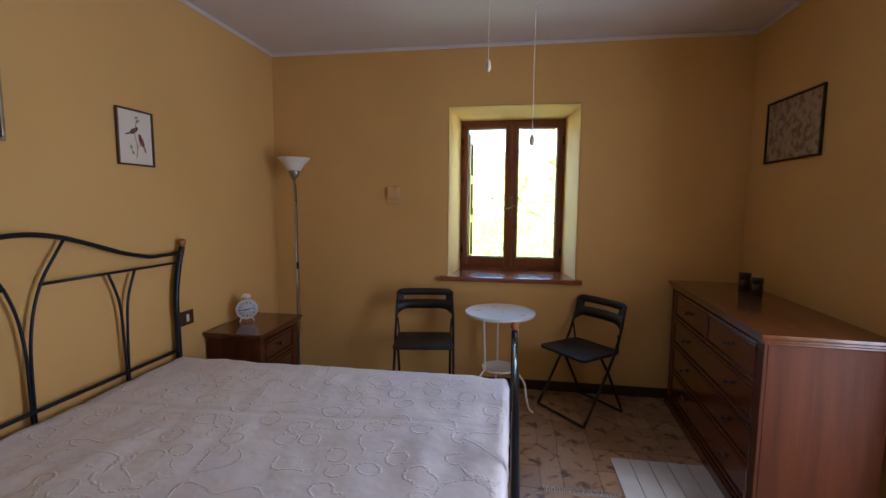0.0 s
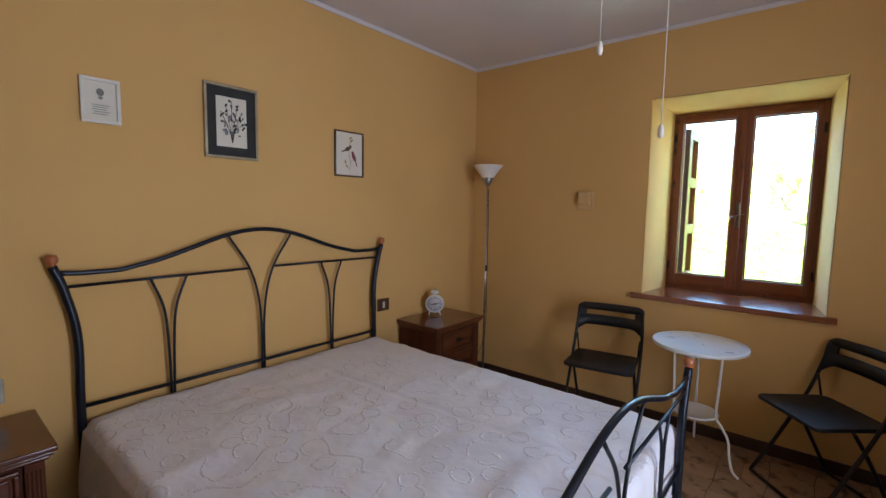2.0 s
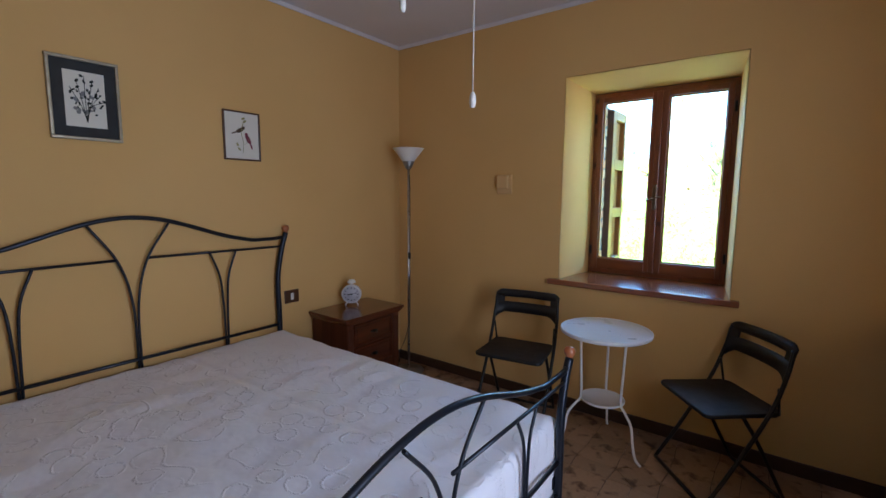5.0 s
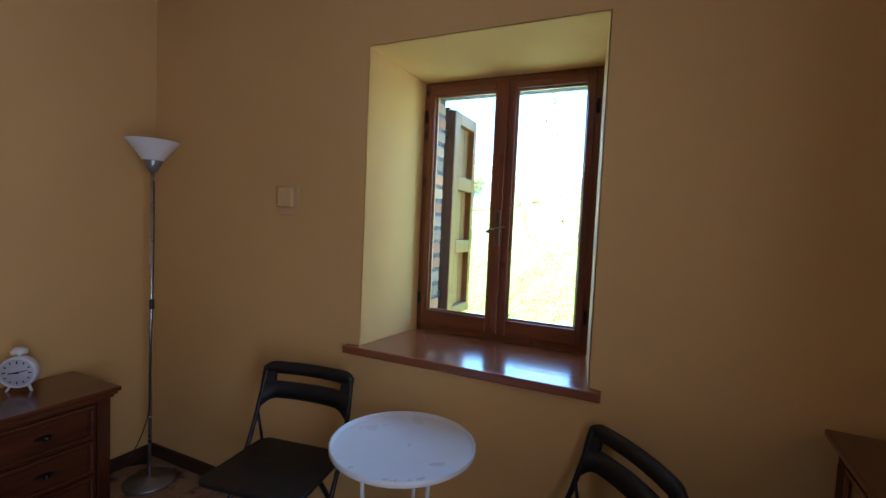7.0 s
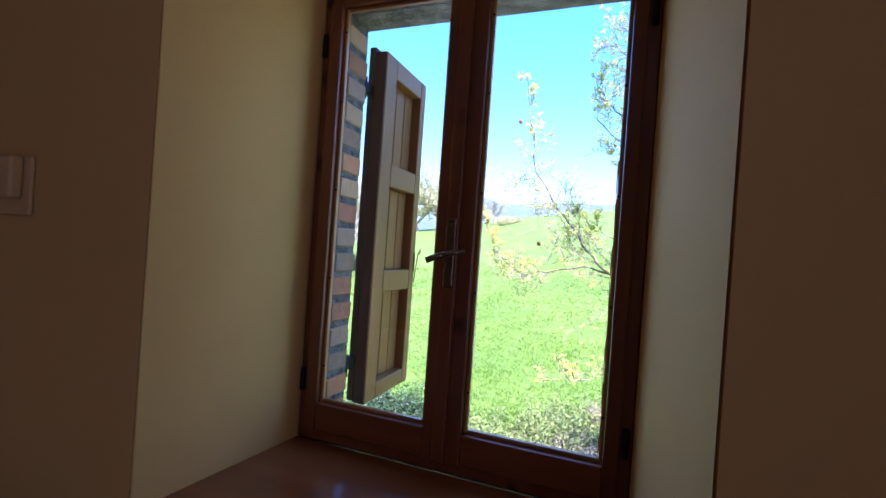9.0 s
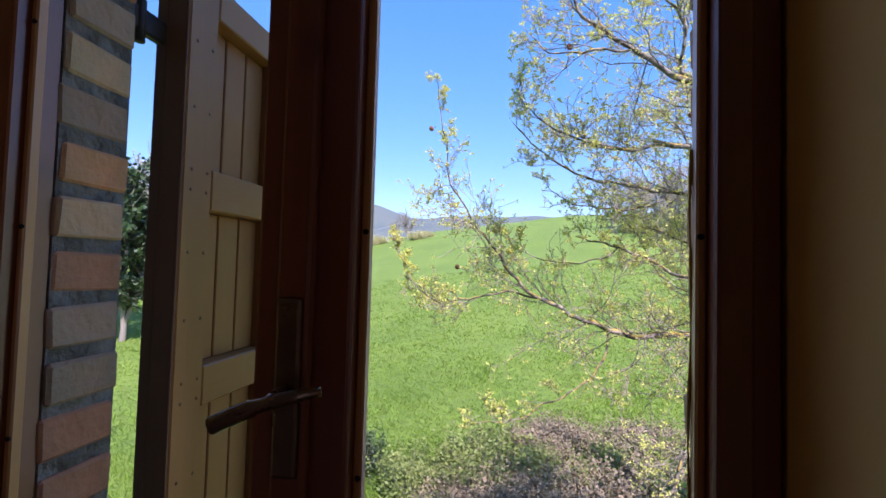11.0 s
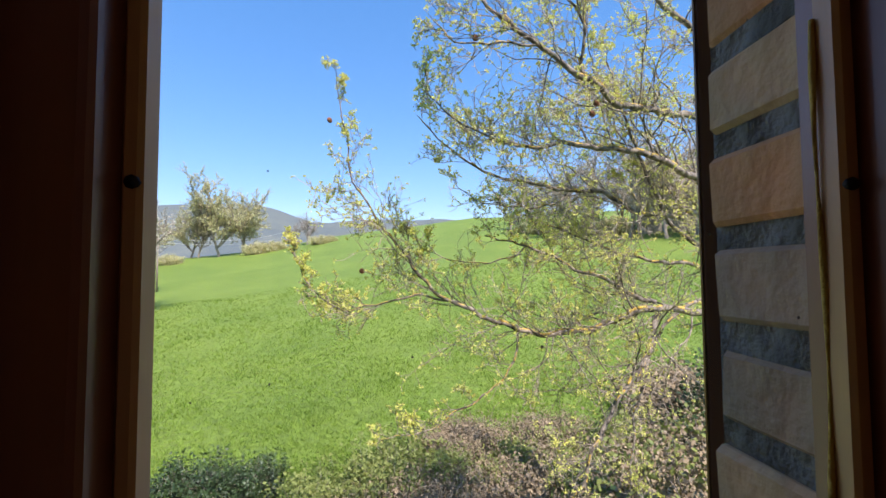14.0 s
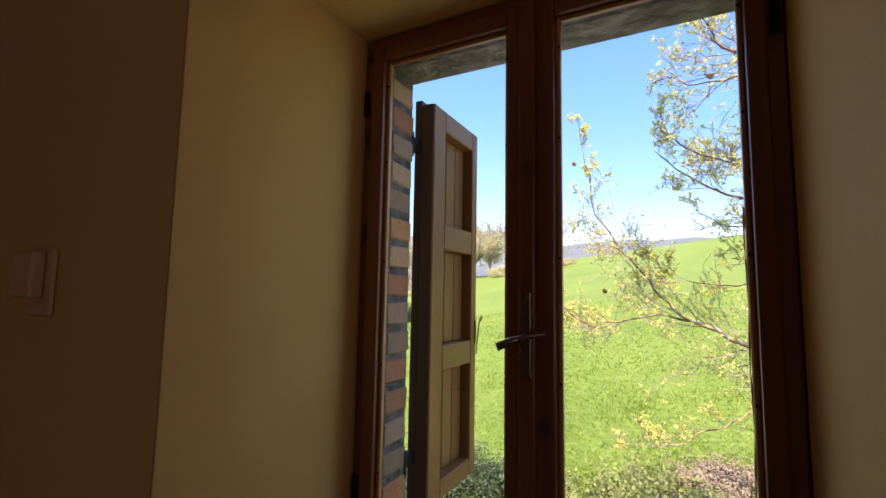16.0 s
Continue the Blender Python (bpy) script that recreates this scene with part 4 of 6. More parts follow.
# ---- floor lamp ----
lamp = thing("floor_lamp", "slim steel uplighter with a white cone shade in the corner", "floor lamp", pose(-1.405, 4.105, 0))
part("lamp_base", lathe(bmesh.new(), [(0.0, 0.0), (0.118, 0.0), (0.120, 0.006), (0.115, 0.014), (0.02, 0.020), (0.012, 0.03), (0.0, 0.03)], 36), M["grey_metal"], lamp)
pole = part("pole", T([(0, 0, 0.028), (0, 0, 1.60)], 0.0085, 12), M["chrome"], lamp)
for z in (0.33, 0.94, 1.27):
    part("joint", T([(0, 0, z), (0, 0, z + 0.02)], 0.0105, 12), M["chrome"], pole)
part("switch", T([(0.012, -0.004, 0.905), (0.012, -0.004, 0.955)], 0.011, 10), M["cable"], pole, "black cord switch")
part("socket_cup", lathe(bmesh.new(), [(0.009, 1.585), (0.024, 1.60), (0.046, 1.648), (0.044, 1.652), (0.0, 1.652)], 24), M["grey_metal"], lamp)
part("shade", lathe(bmesh.new(), [(0.042, 1.645), (0.074, 1.69), (0.116, 1.742), (0.120, 1.746), (0.114, 1.745), (0.070, 1.692), (0.040, 1.65)], 40), M["shade"], lamp)
part("cord", T(smooth_line([(0.011, 0.0, 1.55), (0.016, 0, 1.3), (0.013, 0, 1.0), (0.022, -0.01, 0.8), (0.03, -0.02, 0.5), (0.01, -0.02, 0.35), (-0.03, -0.05, 0.2), (-0.06, -0.10, 0.13), (-0.13, -0.2, 0.012)], 6), 0.0026, 6), M["cable"], lamp)


# ---- folding chairs ----
def folding_chair(m, label):
    """Steel-framed folding chair; it faces local -y, its middle on the origin."""
    c = thing("folding_chair", label, "folding chair", m, "folding chairs")
    hw = 0.205
    for s in (-1, 1):
        part("back_leg_frame", T(smooth_line([(s * (hw - 0.012), 0.178, 0.735), (s * (hw - 0.004), 0.150, 0.62), (s * hw, 0.085, 0.45), (s * hw, -0.06, 0.2), (s * hw, -0.185, 0.012)], 5), 0.0095, 10), M["chair_steel"], c)
        part("rear_leg", T(smooth_line([(s * (hw - 0.022), -0.02, 0.425), (s * (hw - 0.022), 0.06, 0.3), (s * (hw - 0.022), 0.215, 0.012)], 5), 0.009, 10), M["chair_steel"], c)
        part("seat_link", T([(s * (hw - 0.012), 0.125, 0.56), (s * (hw - 0.022), 0.145, 0.432)], 0.006, 8), M["chair_steel"], c)
    part("front_bar", T([(-hw, -0.185, 0.012), (hw, -0.185, 0.012)], 0.0095, 10), M["chair_steel"], c)
    part("rear_bar", T([(-hw + 0.022, 0.215, 0.012), (hw - 0.022, 0.215, 0.012)], 0.009, 10), M["chair_steel"], c)
    # seat plate, narrower and rounded behind
    out = []
    for cx, cy, a0, r in ((0.165, -0.165, -90, 0.035), (0.15, 0.13, 0, 0.04), (-0.15, 0.13, 90, 0.04), (-0.165, -0.165, 180, 0.035)):
        out += [(cx + r * math.cos(radians(a0 + k * 22.5)), cy + r * math.sin(radians(a0 + k * 22.5))) for k in range(5)]
    seat = bmesh.new()
    slab(seat, out, 0.425, 0.445, 0.007, 3)
    part("seat", seat, M["chair_black"], c)
    # back plate with a long slot: four bent boards round the opening
    bk = bmesh.new()

    def arc(x):
        return 0.030 * (1 - (x / 0.21) ** 2)
    n = 24
    rows_z = ((0.62, 0.684, 1.0), (0.716, 0.762, 1.0))

    def top_z(x, z):
        e = abs(x) / 0.212
        return z - (0.03 * max(0, (e - 0.78) / 0.22) ** 2 if z > 0.75 else 0) - (0.0 if z > 0.7 else 0)
    for z0, z1, _ in rows_z:
        for sgn in (0.0,):
            front, back = [], []
            for k in range(n + 1):
                x = -0.205 + 0.41 * k / n
                dz = 0.05 * max(0, (abs(x) / 0.205 - 0.62) / 0.38) ** 2 if z0 < 0.63 else 0
                for (lst, dy) in ((front, -0.007), (back, 0.007)):
                    lst.append([bk.verts.new((x, 0.150 + arc(x) + (z - 0.62) * 0.22 + dy, top_z(x, z))) for z in (z0 - dz, z1)])
            for k in range(n):
                a, b, d, e = front[k], front[k + 1], back[k], back[k + 1]
                for q in ((a[0], b[0], b[1], a[1]), (d[0], d[1], e[1], e[0]), (a[1], b[1], e[1], d[1]), (a[0], d[0], e[0], b[0])):
                    bk.faces.new(q).smooth = True
            for f, g in ((front[0], back[0]), (front[-1], back[-1])):
                bk.faces.new((f[0], f[1], g[1], g[0]))
    for s in (-1, 1):
        vs = []
        for x in (s * 0.150, s * 0.205):
            for z in (0.68, 0.722):
                for dy in (-0.007, 0.007):
                    vs.append(bk.verts.new((x, 0.150 + arc(x) + (z - 0.62) * 0.22 + dy, z)))
        for q in ((0, 1, 3, 2), (4, 6, 7, 5), (0, 2, 6, 4), (1, 5, 7, 3), (2, 3, 7, 6), (0, 4, 5, 1)):
            bk.faces.new([vs[i] for i in q])
    part("backrest", bk, M["chair_black"], c)
    return c


folding_chair(pose(-0.370, 3.950, 0, 0, 0, 9), "black folding chair with a slotted back beside the round table").scale = (1.03, 1.0, 1.02)
folding_chair(pose(0.718, 3.972, 0, 0, 0, -50), "black folding chair with a slotted back, turned towards the table")

# ---- round table ----
table = thing("round_table", "small round white metal side table with a lower shelf", "side table", pose(0.165, 3.955, 0))
table.scale = (1, 1, 1.018)
part("tabletop", lathe(bmesh.new(), [(0.0, 0.640), (0.232, 0.640), (0.240, 0.646), (0.2405, 0.662), (0.236, 0.664), (0.232, 0.655), (0.226, 0.652), (0.0, 0.652)], 56), M["white_metal"], table)
part("shelf", lathe(bmesh.new(), [(0.0, 0.262), (0.112, 0.262), (0.118, 0.266), (0.1185, 0.276), (0.115, 0.277), (0.111, 0.271), (0.0, 0.270)], 40), M["white_metal"], table)
for k in range(3):
    a = radians(-22 + 120 * k)
    d = Vector((math.cos(a), math.sin(a), 0))
    line = [d * 0.135 + Vector((0, 0, 0.640)), d * 0.126 + Vector((0, 0, 0.45)), d * 0.121 + Vector((0, 0, 0.29)), d * 0.150 + Vector((0, 0, 0.245)), d * 0.190 + Vector((0, 0, 0.19)), d * 0.205 + Vector((0, 0, 0.10)), d * 0.225 + Vector((0, 0, 0.03)), d * 0.258 + Vector((0, 0, 0.007))]
    part("leg", T(smooth_line(line, 6), 0.0068, 10), M["white_metal"], table)

# ---- door ----
DOOR = pose(-0.30, 0.43, 0, 0, 0, 145.9)
door = thing("door_1", "open honey pine panelled door with brass handle", "door", DOOR, kind="structure")
DW, DH, DT = 0.80, 1.93, 0.042


def leaf_bar(n, x0, x1, z0, z1, mt, d=0.0):
    return part(n, B(x0, x1, -DT / 2 + d, DT / 2 - d, z0, z1, 0.003, 2), mt, door)


leaf_bar("stile", 0.0, 0.10, 0.008, DH, M["door_frame"])
leaf_bar("stile", DW - 0.10, DW, 0.008, DH, M["door_frame"])
spans = ((0.008, 0.13), (0.60, 0.71), (1.02 - 0.01, 1.08), (DH - 0.11, DH))
for a, b in spans:
    leaf_bar("rail", 0.1005, DW - 0.1005, a, b, M["door_pine_x"])
for (a0, a), (b, b1) in zip(spans, spans[1:]):
    leaf_bar("panel", 0.102, DW - 0.102, a + 0.0015, b - 0.0015, M["door_pine"], 0.014)
    bead = bmesh.new()
    for s in (-1, 1):
        y0, y1 = sorted((s * (DT / 2 - 0.013), s * (DT / 2 - 0.001)))
        box(bead, 0.102, 0.114, y0, y1, a + 0.002, b - 0.002, 0.004, 2)
        box(bead, DW - 0.114, DW - 0.102, y0, y1, a + 0.002, b - 0.002, 0.004, 2)
        box(bead, 0.1145, DW - 0.1145, y0, y1, a + 0.002, a + 0.014, 0.004, 2)
        box(bead, 0.1145, DW - 0.1145, y0, y1, b - 0.014, b - 0.002, 0.004, 2)
    part("panel_bead", bead, M["door_pine"], door)
for s in (-1, 1):
    pl = part("lock_plate", B(DW - 0.068, DW - 0.028, *sorted((s * (DT / 2), s * (DT / 2 + 0.004))), 0.715, 0.955, 0.003, 2), M["brass"], door, "aged brass lock plate")
    hb = bmesh.new()
    tube(hb, [(DW - 0.048, s * (DT / 2 + 0.003), 0.855), (DW - 0.048, s * (DT / 2 + 0.045), 0.855)], 0.009, 12)
    tube(hb, smooth_line([(DW - 0.044, s * (DT / 2 + 0.044), 0.856), (DW - 0.09, s * (DT / 2 + 0.048), 0.852), (DW - 0.125, s * (DT / 2 + 0.05), 0.846), (DW - 0.155, s * (DT / 2 + 0.048), 0.842)], 5), [0.010] * 4 + [0.0075] * 6 + [0.009] * 6, 12)
    part("door_handle", hb, M["brass"], pl, "aged brass lever handle")
    part("keyhole", T([(DW - 0.048, s * (DT / 2 + 0.0038), 0.765), (DW - 0.048, s * (DT / 2 + 0.0048), 0.765)], 0.005, 10), M["ink_dark"], pl)
jamb = bmesh.new()
box(jamb, -0.30, -0.268, YS - 0.2, YS + 0.008, 0, 1.968, 0.004)
box(jamb, 0.468, 0.50, YS - 0.2, YS + 0.008, 0, 1.968, 0.004)
box(jamb, -0.2675, 0.4675, YS - 0.2, YS + 0.008, 1.937, 1.968, 0.004)
tagged(part("door_frame", jamb, M["door_frame"]), "stained pine door frame", "door frame", kind="structure")


# ---- pictures and plates on the walls ----
def picture(name, label, wall, y0, y1, z0, z1, border, frame_mat, mount_mat, mount, depth=0.016):
    """A framed picture on the west (+1) or east (-1) wall. Local: x across (left to right as seen), y up, z out of the wall."""
    w, h = y1 - y0, z1 - z0
    if wall > 0:
        m = Matrix(((0, 0, 1, XL + 0.001), (1, 0, 0, (y0 + y1) / 2), (0, 1, 0, (z0 + z1) / 2), (0, 0, 0, 1)))
    else:
        m = Matrix(((0, 0, -1, XR - 0.001), (-1, 0, 0, (y0 + y1) / 2), (0, 1, 0, (z0 + z1) / 2), (0, 0, 0, 1)))
    p = thing(name, label, "picture", m, "framed pictures")
    f = bmesh.new()
    box(f, -w / 2, w / 2, h / 2 - border, h / 2, 0.001, depth, 0.003, 2)
    box(f, -w / 2, w / 2, -h / 2, -h / 2 + border, 0.001, depth, 0.003, 2)
    box(f, -w / 2, -w / 2 + border, -h / 2 + border, h / 2 - border, 0.001, depth, 0.003, 2)
    box(f, w / 2 - border, w / 2, -h / 2 + border, h / 2 - border, 0.001, depth, 0.003, 2)
    part("picture_frame", f, frame_mat, p)
    part("mount", B(-w / 2 + border * 0.8, w / 2 - border * 0.8, -h / 2 + border * 0.8, h / 2 - border * 0.8, 0.001, 0.006), mount_mat, p)
    if mount:
        part("sheet", B(-w / 2 + mount, w / 2 - mount, -h / 2 + mount, h / 2 - mount, 0.0062, 0.0075), M["paper"], p, "pale drawing paper")
    return p, w, h


def blot(bm, x, y, r1, r2, a, z=0.0085, n=12):
    ca, sa = math.cos(a), math.sin(a)
    vs = []
    for k in range(n):
        t = 2 * math.pi * k / n
        u, v = r1 * math.cos(t), r2 * math.sin(t)
        vs.append(bm.verts.new((x + u * ca - v * sa, y + u * sa + v * ca, z)))
    bm.faces.new(vs)


def stroke(bm, pts, r, z=0.0084):
    tube(bm, [(q.x, q.y, z) for q in smooth_line([(a, b, 0) for a, b in pts], 4)], r, 4)


p, w, h = picture("framed_print", "white framed print with a small grey crest", 1, 1.593, 1.729, 1.726, 1.907, 0.014, M["white_plastic"], M["paper"], 0)
g = bmesh.new()
blot(g, 0, 0.034, 0.013, 0.016, 0)
blot(g, 0, 0.012, 0.008, 0.006, 0)
for k in range(5):
    box(g, -0.03 + 0.004 * (k % 2), 0.03 - 0.006 * (k % 3), -0.018 - k * 0.009, -0.0155 - k * 0.009, 0.0075, 0.008)
part("printed_crest", g, M["ink_grey"], p)
p, w, h = picture("framed_drawing", "framed flower drawing with a charcoal mount", 1, 2.062, 2.329, 1.633, 1.991, 0.014, M["gilt"], M["mount"], 0.058)
g, d2 = bmesh.new(), bmesh.new()
rnd = random.Random(7)
for x1, y1 in ((-0.055, 0.05), (-0.03, 0.085), (0.0, 0.105), (0.03, 0.09), (0.06, 0.03), (0.052, 0.058), (0.065, -0.005)):
    stroke(g, [(0.002, -0.10), (x1 * 0.3, -0.03), (x1, y1)], 0.0014)
    for k in range(5):
        t = 0.45 + 0.13 * k
        blot(g, x1 * t + rnd.uniform(-0.012, 0.012), -0.10 + (y1 + 0.10) * t + rnd.uniform(-0.008, 0.008), rnd.uniform(0.004, 0.010), rnd.uniform(0.003, 0.006), rnd.uniform(0, 3))
for k in range(9):
    blot(d2, rnd.uniform(-0.04, 0.03), rnd.uniform(-0.07, 0.03), rnd.uniform(0.008, 0.014), rnd.uniform(0.005, 0.009), rnd.uniform(0, 3), 0.0088)
part("drawn_stems", g, M["ink_dark"], p)
part("drawn_flowers", d2, M["ink_grey"], p)
p, w, h = picture("framed_print", "narrow brown frame with a print of two small birds", 1, 2.816, 3.039, 1.591, 1.870, 0.009, M["frame_brown"], M["paper"], 0)
g = bmesh.new()
stroke(g, [(0.0, -0.10), (0.008, -0.04), (-0.005, 0.02), (0.012, 0.09)], 0.0012)
stroke(g, [(0.004, -0.05), (0.03, -0.035), (0.045, 0.0)], 0.001)
part("drawn_branch", g, M["ink_olive"], p)
g = bmesh.new()
blot(g, -0.012, 0.032, 0.026, 0.012, 0.5)
blot(g, 0.008, 0.047, 0.010, 0.009, 0)
blot(g, -0.045, 0.016, 0.02, 0.004, 0.35)
part("drawn_bird", g, M["ink_brown"], p)
g = bmesh.new()
blot(g, 0.036, -0.015, 0.030, 0.013, -1.1)
blot(g, 0.026, 0.012, 0.010, 0.009, 0)
blot(g, 0.054, -0.055, 0.018, 0.005, -1.2)
part("drawn_bird", g, M["ink_red"], p)
g = bmesh.new()
for x, y in ((0.02, 0.085), (-0.03, -0.05), (-0.02, -0.075), (0.01, 0.10)):
    blot(g, x, y, 0.012, 0.006, x * 40)
part("drawn_leaves", g, M["ink_olive"], p)
p, w, h = picture("framed_map", "black framed faded brown map print", -1, 3.535, 4.068, 1.675, 2.045, 0.012, M["frame_black"], M["map_print"], 0)


def wall_plate(label, y0, y1, z0, z1, mt, keys):
    t = thing("wall_switch", label, "wall switch", pose(XL, (y0 + y1) / 2, (z0 + z1) / 2), "wall plates")
    w, h = y1 - y0, z1 - z0
    part("cover_plate", B(0.0005, 0.010, -w / 2, w / 2, -h / 2, h / 2, 0.004, 2), mt, t)
    for y in keys:
        part("rocker", B(0.0102, 0.0135, y - 0.011, y + 0.011, -0.022, 0.022, 0.002, 2), M["white_plastic"], t, "white rocker")


wall_plate("brushed metal wall switch with one white rocker", 1.209, 1.321, 0.652, 0.746, M["plate"], (0.0,))
wall_plate("dark brown wall socket plate with white insert", 0.785, 0.896, 0.666, 0.748, M["frame_black"], (0.0, 0.024))
wall_plate("dark brown wall switch with one white rocker", 3.170, 3.276, 0.685, 0.771, M["frame_brown"], (0.0,))
th = thing("thermostat", "small cream thermostat box on a backing plate", "thermostat", pose(-0.665, YN, 1.485))
part("backing_plate", B(-0.058, 0.058, -0.010, -0.0005, -0.075, 0.055, 0.004, 2), M["cream_plastic"], th)
part("cover", B(-0.050, 0.036, -0.036, -0.0105, -0.040, 0.052, 0.007, 3), M["cream_plastic"], th)

# ---- pull cords of the ceiling fan ----
for x, y, z in ((0.298, 2.398, 1.60), (0.157, 2.315, 1.815)):
    cordt = thing("pull_cord", "thin beaded pull cord with a white acorn end", "pull cord", pose(x, y, z), "pull cords")
    part("bead_chain", T([(0, 0, 0.03), (0, 0, ZC - z - 0.002)], 0.0011, 6), M["cord"], cordt)
    beads = bmesh.new()
    k = 0.034
    while k < 0.55:
        lathe(beads, [(0.0, k - 0.0026), (0.0026, k), (0.0, k + 0.0026)], 6)
        k += 0.0075
    part("bead", beads, M["cord"], cordt)
    part("cord_end", lathe(bmesh.new(), [(0.0, -0.002), (0.006, 0.0), (0.0085, 0.012), (0.007, 0.026), (0.003, 0.034), (0.0, 0.035)], 14), M["white_plastic"], cordt)
    part("ceiling_boss", lathe(bmesh.new(), [(0.018, ZC - z - 0.012), (0.02, ZC - z - 0.001), (0.0, ZC - z - 0.001)], 14), M["white_plastic"], cordt)

# ---- things on the floor ----
# six pale flat strips side by side over the brown tiles
mt = thing("strip_mat", "pale flat strips lying on the tiles", "mat", pose(0, 0, 0.0))
for k in range(6):
    part("mat_strip", B(0.808 + k * 0.098, 0.808 + k * 0.098 + 0.094, 2.3, 3.385, 0.0005, 0.007, 0.002), M["strip_pale"], mt)
rug = thing("fringed_rug", "small worn rug with a pale fringe on the tile floor", "rug", pose(0, 0, 0))
part("rug_pile", B(0.42, 0.79, 2.2, 3.02, 0.0005, 0.008, 0.002), M["tile"], rug)
fg = bmesh.new()
for k in range(46):
    x = 0.424 + k * 0.008
    tube(fg, [(x, 3.018, 0.006), (x + 0.004 * math.sin(k * 2.3), 3.045, 0.004), (x + 0.006 * math.sin(k * 1.7), 3.068, 0.0025)], 0.0016, 4)
part("fringe", fg, M["cord"], rug, "pale cotton fringe")
vac = thing("upright_appliance", "blue-grey plastic tube appliance with a black rim leaning by the nightstand", "appliance", pose(-0.90, 1.05, 0))
part("tube_body", T([(0.16, -0.06, 0.03), (0.0, 0.0, 0.375)], 0.036, 20), M["grey_plastic"], vac)
part("rim", T([(0.004, -0.0015, 0.367), (-0.006, 0.0022, 0.388)], 0.040, 20), M["frame_black"], vac, "black rubber rim")
part("foot_plate", B(0.03, 0.22, -0.12, 0.14, 0.0, 0.05, 0.015, 2), M["frame_black"], vac)

# ---- ground ----


def crest(az):
    """Rise of the field's edge over the eye, by direction."""
    pts = ((-90, -0.02), (-45, 0.0), (-30, 0.022), (-22, 0.040), (-16, 0.058), (-11, 0.078), (6, 0.118), (25, 0.125), (50, 0.14), (90, 0.12))
    for (a, s), (b, t) in zip(pts, pts[1:]):
        if a <= az <= b:
            return s + (t - s) * (az - a) / (b - a)
    return 0.02


def ground_z(x, y):
    dx, dy = x - 0.4, y - 4.6
    r, az = math.hypot(dx, dy), math.degrees(math.atan2(dx, dy))
    if abs(az) > 90:
        return -3.0
    R = 92.0
    s = crest(az) * min(1, (90 - abs(az)) / 30 + 0.3)
    u = r / R
    end = 1.53 + s * R
    z = -3.0 + (end + 3.0) * min(u, 1) ** 1.25
    if u > 1:
        z = end - 14 * min(1, (u - 1) / 1.5)
    if r > 300:
        prof = 0.108 + 0.022 * math.exp(-((az + 21) / 5) ** 2) + 0.012 * math.exp(-((az + 29) / 6) ** 2) - 0.012 * math.exp(-((az + 13) / 3) ** 2) + 0.004 * noise.noise(Vector((az * 0.3, 0, 0)))
        k = min(1, (r - 300) / 900)
        z += (1.53 + prof * 1200 - end + 14) * k * k * (3 - 2 * k)
    return z + 0.10 * noise.noise(Vector((x * 0.12, y * 0.12, 0))) * min(1, r / 10)


def make_ground():
    rs = [1.0 + 0.6 * k for k in range(24)] + [16 * 1.075 ** k for k in range(1, 72)]
    n = 180
    vs, fs, ms = [(0.4, 4.6, -3.0)], [], []
    for r in rs:
        for k in range(n):
            a = 2 * math.pi * k / n
            x, y = 0.4 + r * math.sin(a), 4.6 + r * math.cos(a)
            vs.append((x, y, ground_z(x, y)))
    for k in range(n):
        fs.append((0, 1 + (k + 1) % n, 1 + k))
        ms.append(0)
    for i in range(len(rs) - 1):
        for k in range(n):
            a, b = 1 + i * n + k, 1 + i * n + (k + 1) % n
            fs.append((a, b, b + n, a + n))
            ms.append(1 if rs[i] > 150 else 0)
    me = bpy.data.meshes.new("ground")
    me.from_pydata(vs, [], fs)
    me.materials.append(M["grass"])
    me.materials.append(M["hill"])
    me.polygons.foreach_set("material_index", ms)
    me.polygons.foreach_set("use_smooth", [True] * len(fs))
    return tagged(new("ground", me), "green meadow rising to a crest, wooded hills beyond", "ground", kind="structure")


make_ground()


# ---- plants ----
def limb_mesh(vs, fs, pts, r0, r1, sides):
    """Adds a tapering bar to plain vertex and face lists."""
    pts = [Vector(p) for p in pts]
    n = len(pts)
    up = None
    base = len(vs)
    for i, p in enumerate(pts):
        t = (pts[min(i + 1, n - 1)] - pts[max(i - 1, 0)]).normalized()
        if up is None:
            up = t.orthogonal().normalized()
        up = up - t * up.dot(t)
        up = up.normalized() if up.length > 1e-6 else t.orthogonal().normalized()
        s = t.cross(up)
        r = r0 + (r1 - r0) * i / (n - 1)
        for k in range(sides):
            a = 2 * math.pi * k / sides
            vs.append(p + (up * math.cos(a) + s * math.sin(a)) * r)
    for i in range(n - 1):
        for k in range(sides):
            a, b = base + i * sides + k, base + i * sides + (k + 1) % sides
            fs.append((a, b, b + sides, a + sides))


def leaf_quad(vs, fs, p, size, rnd, droop=0.0):
    """One small pointed leaf, bent along its rib."""
    d = Vector((rnd.gauss(0, 1), rnd.gauss(0, 1), rnd.gauss(0.25 - droop, 0.8))).normalized()
    s = d.cross(Vector((rnd.gauss(0, 1), rnd.gauss(0, 1), rnd.gauss(0, 1)))).normalized()
    k = len(vs)
    vs.extend((p, p + d * size * 0.55 + s * size * 0.33, p + d * size, p + d * size * 0.55 - s * size * 0.33))
    fs.append((k, k + 1, k + 2, k + 3))


